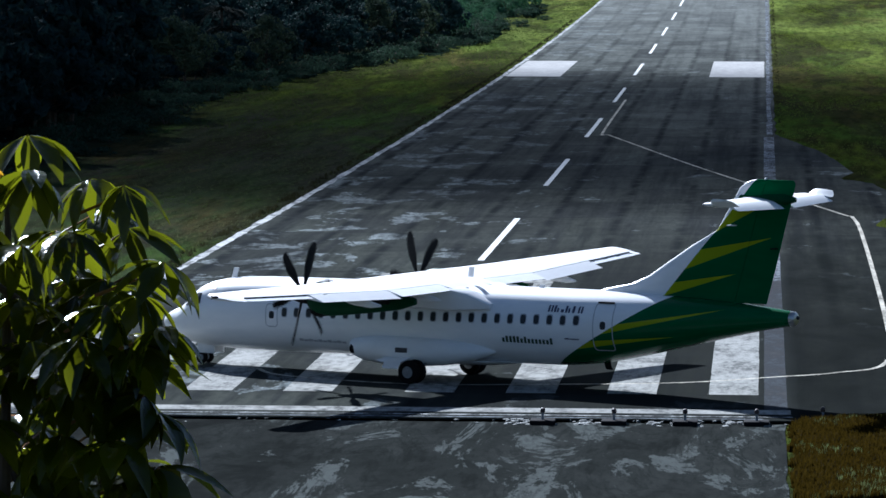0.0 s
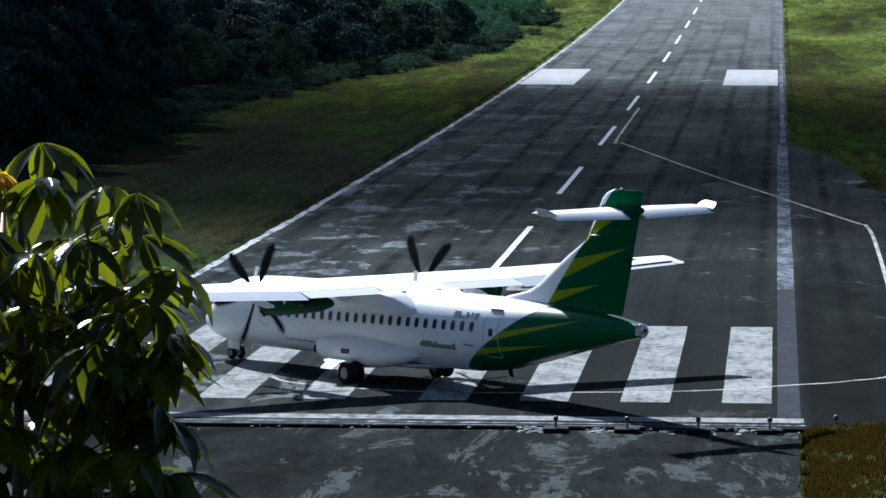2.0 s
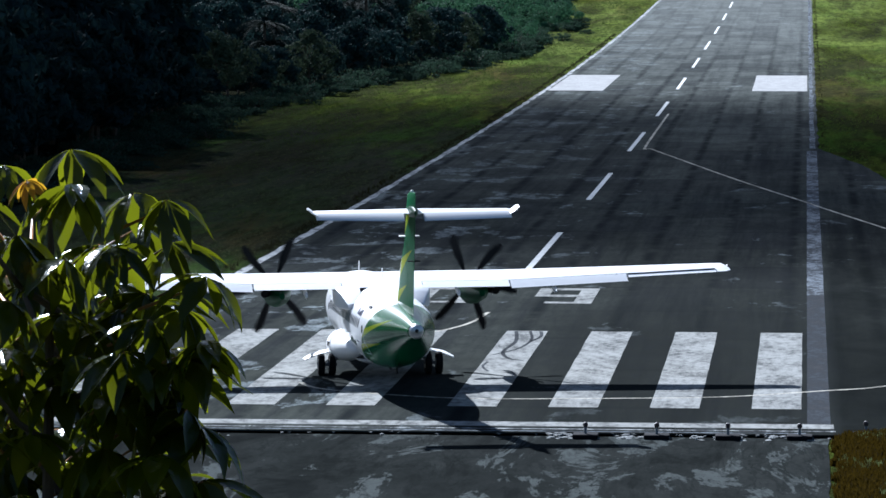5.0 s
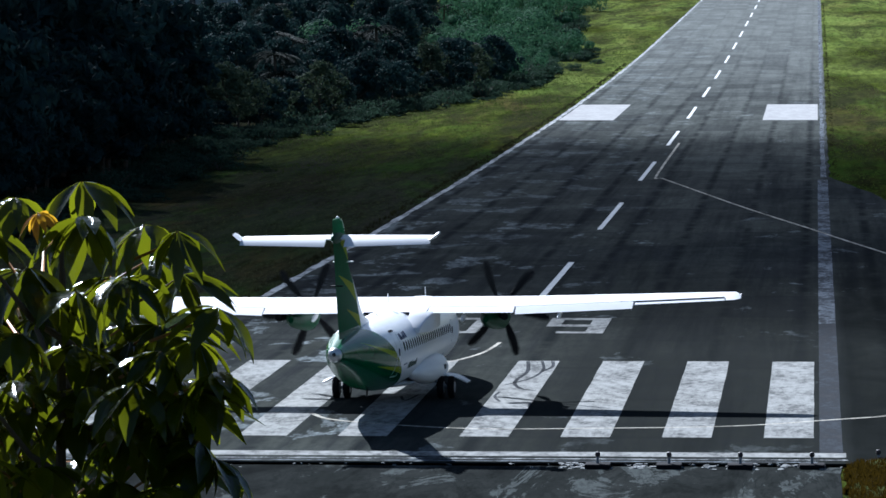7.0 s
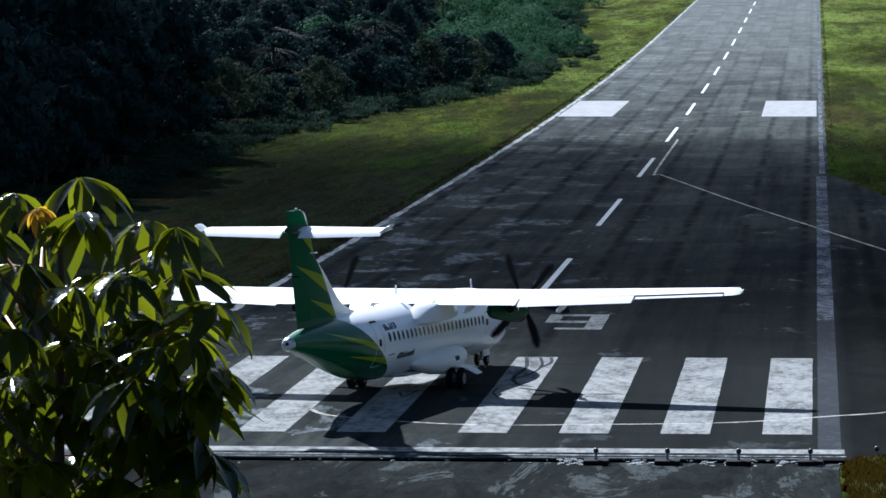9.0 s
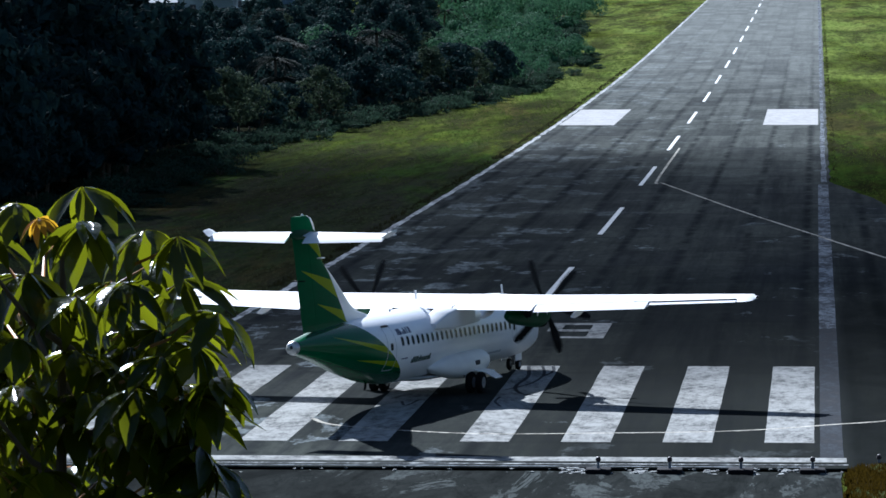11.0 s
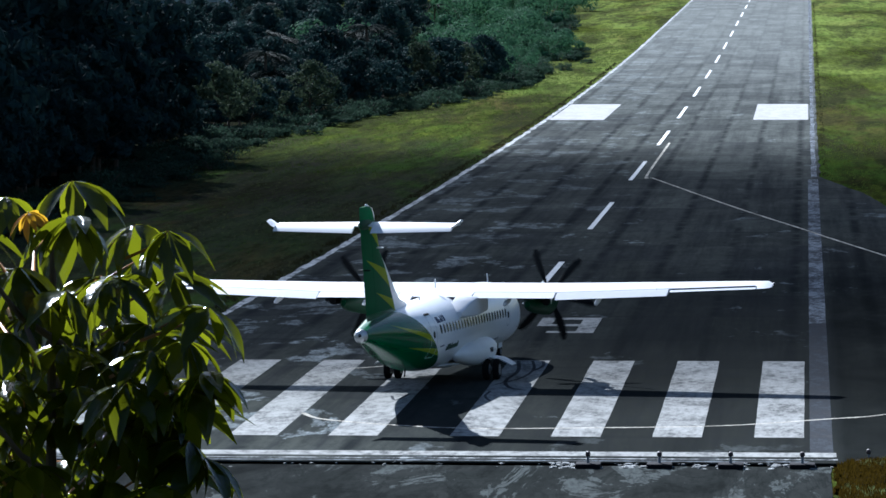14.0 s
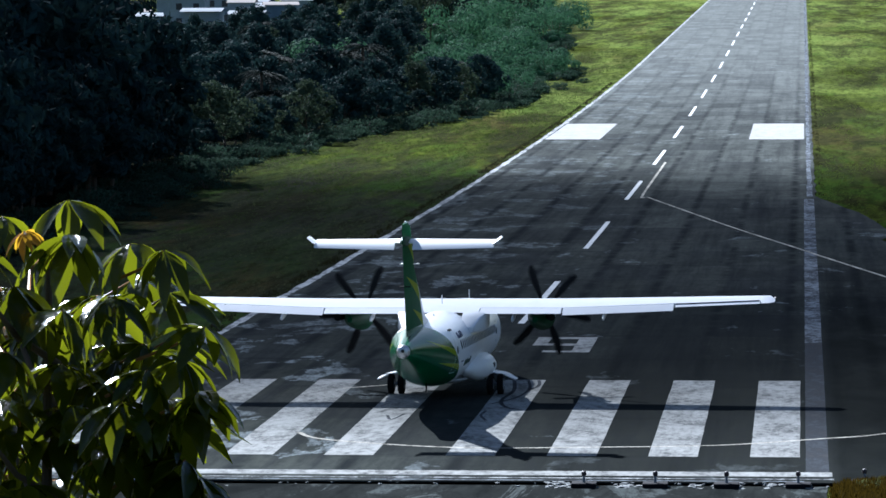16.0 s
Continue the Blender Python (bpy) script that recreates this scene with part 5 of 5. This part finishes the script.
def build_foreground():
    global rng
    rng = np.random.default_rng(23)
    # a crown that rises from below to a rounded top, about sixteen metres from the eye;
    # whorls on its near face, across and up from the middle of the crown
    axis = Vector((11.16, -137.4, 0))
    mid = Vector((11.358, -137.541, 14.675))
    near = [(-0.38, 0.54), (-0.13, 0.60), (-0.08, 0.48), (0.26, 0.43), (0.10, 0.44), (0.23, 0.25), (0.40, 0.15), (0.19, -0.01), (-0.34, 0.28), (-0.14, 0.20),
            (0.04, 0.25), (-0.34, 0.05), (0.40, -0.08), (0.04, -0.29), (0.32, -0.34), (0.36, -0.40), (-0.28, -0.45), (-0.39, -0.14), (0.20, -0.22), (-0.07, -0.17),
            (0.11, -0.12), (0.17, -0.37), (0.0, -0.50), (-0.21, -0.28), (-0.35, -0.24), (0.24, -0.49), (-0.17, -0.01), (0.38, -0.60), (0.34, -0.62), (0.2, -0.68),
            (0.03, -0.69), (-0.16, -0.64), (-0.32, -0.68), (-0.52, 0.42), (-0.52, 0.12), (-0.5, -0.4), (0.28, -0.16), (0.30, 0.02)]
    spots = []
    for u, v in near:
        p = mid + Vector((u, rng.uniform(-0.30, 0.15), v))
        spots.append((p, mid + Vector((0.55 * u - 0.12, 0.12, v - 0.10 - 0.12 * abs(u))), "tree_leaf"))
    # the dense inside of the crown behind them, fuller towards its foot
    while len(spots) < 96:
        u, v = rng.uniform(-0.75, 0.36), rng.uniform(-0.95, 0.42)
        if u + 0.55 * max(0.0, v + 0.1) > 0.26 or rng.uniform() < 0.55 * max(0.0, v + 0.25):
            continue
        p = mid + Vector((u, rng.uniform(0.25, 1.1), v))
        spots.append((p, mid + Vector((0.5 * u - 0.2, 0.6, v - 0.15)), "tree_leaf"))
    # leaves added on the sunward side, mostly out of view, to shade the crown
    for k in range(16):
        v = Vector(rng.normal(size=3).tolist()).normalized() * rng.uniform(0.3, 1.0)
        p = Vector((10.52 + 0.60 * v.x, -136.0 + 0.7 * v.y, 14.42 + 0.52 * v.z))
        spots.append((p, Vector((10.6 + 0.3 * v.x, -136.4 + 0.3 * v.y, 14.3 + 0.3 * v.z)), "tree_leaf"))
    spots.append((Vector((11.10, -137.75, 15.17)), Vector((11.08, -137.5, 15.02)), "tree_leaf_old"))
    ground = ground_z(11.1, -137.4)
    stems = [([(11.05, -137.3, ground - 0.3), (11.0, -137.35, ground + 1.5), (11.1, -137.42, 13.2), (11.13, -137.4, 15.05)], 0.07, 0.012)]
    stems.append(([(11.1, -137.42, 13.2), (10.9, -137.0, 13.8), (10.6, -136.4, 14.3)], 0.035, 0.02))
    for k in range(9):
        a = 2.1 * k
        z = 13.3 + 0.17 * k
        stems.append(([axis + Vector((0, 0, z)), axis + Vector((0.25 * cos(a), 0.25 * sin(a), z + 0.12)), axis + Vector((0.45 * cos(a), 0.45 * sin(a), z + 0.30))], 0.016, 0.007))
    make_broadleaf_tree("broadleaf_tree", (11.05, -137.3, ground), spots, "glossy green broadleaf tree with drooping palmate leaves", stems)
    # tips of a younger plant below
    sp = []
    for dx, dz, kind in ((0.0, 0.0, "tree_leaf_young"), (-0.13, -0.03, "tree_leaf_young"), (-0.30, -0.05, "tree_leaf"), (0.08, -0.10, "tree_leaf")):
        p = Vector((12.44 + dx, -137.36, 13.90 + dz))
        sp.append((p, p + Vector((0.02, 0.02, -0.3)), kind))
    g = ground_z(12.4, -137.3)
    make_broadleaf_tree("sapling", (12.4, -137.3, g), sp, "yellow-green shoots of a young broadleaf sapling", [([(12.4, -137.3, g - 0.2), (12.42, -137.33, 12.5), (12.42, -137.34, 13.6)], 0.03, 0.01)])


# ---- small fixed things ----


def make_threshold_light():
    root = new("runway_light")
    tagged(root, "dark runway end lamp on a square base", "runway lamp", "runway end lamps")
    bm = bmesh.new()
    box(bm, (-0.42, -0.40, -0.06), (0.42, 0.40, 0.10), 0.03)
    part("base_plate", bm, M["seam"], root, "dark square base")
    bm = bmesh.new()
    tube(bm, [(0, 0, 0.08), (0, 0, 0.34)], [0.05, 0.04], 10)
    part("stem", bm, M["grey"], root)
    bm = bmesh.new()
    loft(bm, [[(r * cos(2 * pi * k / 14), r * sin(2 * pi * k / 14), z) for k in range(14)] for r, z in ((0.05, 0.32), (0.085, 0.35), (0.085, 0.42), (0.065, 0.47), (0.02, 0.49))])
    part("lens", bm, M["lamp_glass"], root, "dark red lens")
    return root


def build_lights():
    first = make_threshold_light()
    spots = [(6.7, -9.6), (9.07, -9.55), (11.43, -9.5), (13.8, -9.4), (16.0, -8.6)]
    for i, (x, y) in enumerate(spots):
        m = pose(x, y, max(ground_z(x, y), -0.02 if x < 14.7 else ground_z(x, y)) + 0.05)
        if i == 0:
            first.matrix_basis = m
        else:
            copy_thing(first, m)


def build_rubble():
    """Broken concrete chips along the edge beam, thickest beside the lamp bases."""
    vs, fs = [], []
    for _ in range(190):
        near = rng.uniform() < 0.75
        x = (6.7, 9.07, 11.43, 13.8)[int(rng.integers(4))] + rng.uniform(-1.3, 0.5) if near else rng.uniform(-14, 14.9)
        y, r, h = rng.uniform(-9.9, -8.3), rng.uniform(0.02, 0.07) * (1.6 if near else 0.8), rng.uniform(0.005, 0.025)
        k, n, z = len(vs), 6, -0.03 + h
        for top in (0, 1):
            for i in range(n):
                q = r * rng.uniform(0.6, 1.2) * (1 - 0.25 * top)
                vs.append((x + 1.6 * q * cos(i * pi / 3), y + q * 1.8 * sin(i * pi / 3), z + h * (2 * top - 1)))
        fs.append(tuple(range(k + n, k + 2 * n)))
        fs.extend((k + i, k + (i + 1) % n, k + n + (i + 1) % n, k + n + i) for i in range(n))
    tagged(new("concrete_rubble", mesh_of("concrete_rubble", vs, fs, M["chip"])), "broken pale concrete chips along the edge beam", "rubble", kind="stuff")


def make_house(name, x, y, w, d, h, wall, roof, label):
    root = new(name)
    tagged(root, label, "house")
    root.matrix_basis = pose(x, y, ground_z(x, y), 0, 0, rng.uniform(-12, 12))
    bm = bmesh.new()
    box(bm, (-w / 2, -d / 2, -1), (w / 2, d / 2, h))
    body = part("wall", bm, wall, root)
    bm = bmesh.new()
    e = 0.6
    vs = [bm.verts.new(p) for p in ((-w / 2 - e, -d / 2 - e, h), (w / 2 + e, -d / 2 - e, h), (w / 2 + e, d / 2 + e, h), (-w / 2 - e, d / 2 + e, h), (-w / 2 - e, 0, h + d * 0.14), (w / 2 + e, 0, h + d * 0.14))]
    for f in ((0, 1, 5, 4), (2, 3, 4, 5), (0, 4, 3), (1, 2, 5), (0, 3, 2, 1)):
        bm.faces.new([vs[i] for i in f])
    part("roof", bm, roof, root)
    k = max(2, int(w / 2.6))
    for fl in range(max(1, int(h / 3))):
        for i in range(k):
            cx = -w / 2 + w * (i + 0.5) / k
            bm = bmesh.new()
            box(bm, (cx - 0.6, -d / 2 - 0.06, 0.9 + 3 * fl), (cx + 0.6, -d / 2 + 0.05, 2.2 + 3 * fl))
            part("window", bm, M["glass"], root)


def build_town():
    walls, roofs = ("plaster", "plaster_blue", "plaster"), ("roof", "roof_red", "roof", "roof")
    for k in range(14):
        x, y = -125 + 2.6 * k + rng.uniform(-2, 2), 700 + 30 * (k % 4) + rng.uniform(-6, 6)
        a, b = walls[k % 3], roofs[k % 4]
        make_house("house", x, y, rng.uniform(4.5, 7.5), rng.uniform(4.5, 6.5), rng.uniform(6.0, 9.5), M[a], M[b], "pale distant house with a sheet roof beyond the trees" if a == "plaster" else "blue-walled distant house beyond the trees")


build_woods()
build_town()
build_grass()
build_lights()
build_rubble()
build_foreground()

# ---- a drifting cloud high up, whose shade lies over the middle of the runway ----
CLOUD_H = 620.0


def make_cloud():
    """A flat-bottomed heap of vapour with a frayed outline; origin over the middle of its shade."""
    def inside(x, y):
        fray = 26 * noise.fractal((x * 0.012, y * 0.012, 3.0), 0.6, 2.1, 5) + 8 * noise.noise((x * 0.09, y * 0.09, 1))
        return (1 - (abs(x) / 190) ** 4) * 117 - abs(y) + fray
    step = 4.0
    xs, ys = np.arange(-200, 200.1, step), np.arange(-170, 170.1, step)
    vs, fs, at = [], [], {}

    def corner(i, j, top):
        key = (i, j, top)
        if key not in at:
            x, y = xs[i], ys[j]
            d = max(0.0, inside(x, y))
            at[key] = len(vs)
            vs.append((x, y, (min(45, 4 * sqrt(d)) * (0.7 + 0.6 * noise.noise((x * 0.03, y * 0.03, 9))) if top else -min(6, 0.3 * d)) + (0.5 if top else 0)))
        return at[key]

    for i in range(len(xs) - 1):
        for j in range(len(ys) - 1):
            if inside((xs[i] + xs[i + 1]) / 2, (ys[j] + ys[j + 1]) / 2) > 0:
                for top in (True, False):
                    fs.append((corner(i, j, top), corner(i + 1, j, top), corner(i + 1, j + 1, top), corner(i, j + 1, top)))
    cloud = new("cloud", mesh_of("cloud", vs, fs, M["cloud"], True))
    return tagged(cloud, "thin white drifting cloud above the airfield", "cloud")


cloud = make_cloud()

# ---- what moves ----
TAXI = [  # seconds, x, y, heading
    (0.0, 2.314, 4.845, 151.26),
    (0.5, 1.720, 5.203, 146.18),
    (1.0, 1.119, 5.642, 141.07),
    (1.5, 0.527, 6.162, 135.87),
    (2.0, -0.042, 6.762, 130.56),
    (2.5, -0.571, 7.437, 125.11),
    (3.0, -1.043, 8.173, 119.66),
    (3.5, -1.445, 8.954, 114.36),
    (4.0, -1.772, 9.758, 109.37),
    (4.5, -2.023, 10.565, 104.81),
    (5.0, -2.205, 11.360, 100.67),
    (5.5, -2.327, 12.130, 96.90),
    (6.0, -2.396, 12.869, 93.46),
    (6.5, -2.421, 13.575, 90.29),
    (7.0, -2.409, 14.249, 87.36),
    (7.5, -2.365, 14.893, 84.68),
    (8.0, -2.296, 15.510, 82.28),
    (8.5, -2.205, 16.105, 80.19),
    (9.0, -2.096, 16.683, 78.43),
    (9.5, -1.973, 17.251, 77.03),
    (10.0, -1.838, 17.815, 76.02),
    (10.5, -1.695, 18.379, 75.44),
    (11.0, -1.547, 18.945, 75.33),
    (11.5, -1.399, 19.516, 75.70),
    (12.0, -1.256, 20.089, 76.51),
    (12.5, -1.124, 20.662, 77.69),
    (13.0, -1.007, 21.231, 79.19),
    (13.5, -0.908, 21.790, 80.93),
    (14.0, -0.828, 22.337, 82.74),
    (14.5, -0.768, 22.868, 84.44),
    (15.0, -0.724, 23.379, 85.91),
    (15.5, -0.694, 23.868, 87.18),
    (16.0, -0.676, 24.333, 88.35),
]


def motions():
    # the body leans outwards a little in the turn
    lean = lambda t: -float(np.interp(t, (0, 2, 4, 7, 9, 12, 16), (0.1, 0.35, 0.5, 0.65, 0.65, 0.45, 0.25)))
    walk(aeroplane, [(t, pose(x, y, 0, lean(t), 0, h)) for t, x, y, h in TAXI])
    far = SUN_DIR * (CLOUD_H / SUN_DIR.z)
    walk(cloud, [(t, Matrix.Translation(far + Vector((-5.0, y, 0)))) for t, y in ((0.0, 230.0), (3.5, 209.0), (7.0, 177.0), (12.5, 148.0), (16.0, 138.0))])
    times = np.arange(0, 16.01, 0.2)
    xs, ys = (np.interp(times, [r[0] for r in TAXI], [r[i] for r in TAXI]) for i in (1, 2))
    run = np.concatenate([[0], np.cumsum(np.hypot(np.diff(xs), np.diff(ys)))])
    for wheel, place, r in WHEELS:
        walk(wheel, [(float(t), pose(*place, 0, math.degrees(float(q) / r), 0)) for t, q in zip(times, run)])
    for hub, place, s in PROPS:
        walk(hub, [(k / FPS, pose(*place, 22.0 * k + 20 * s, 0, 0)) for k in range(int(16 * FPS) + 1)])


motions()
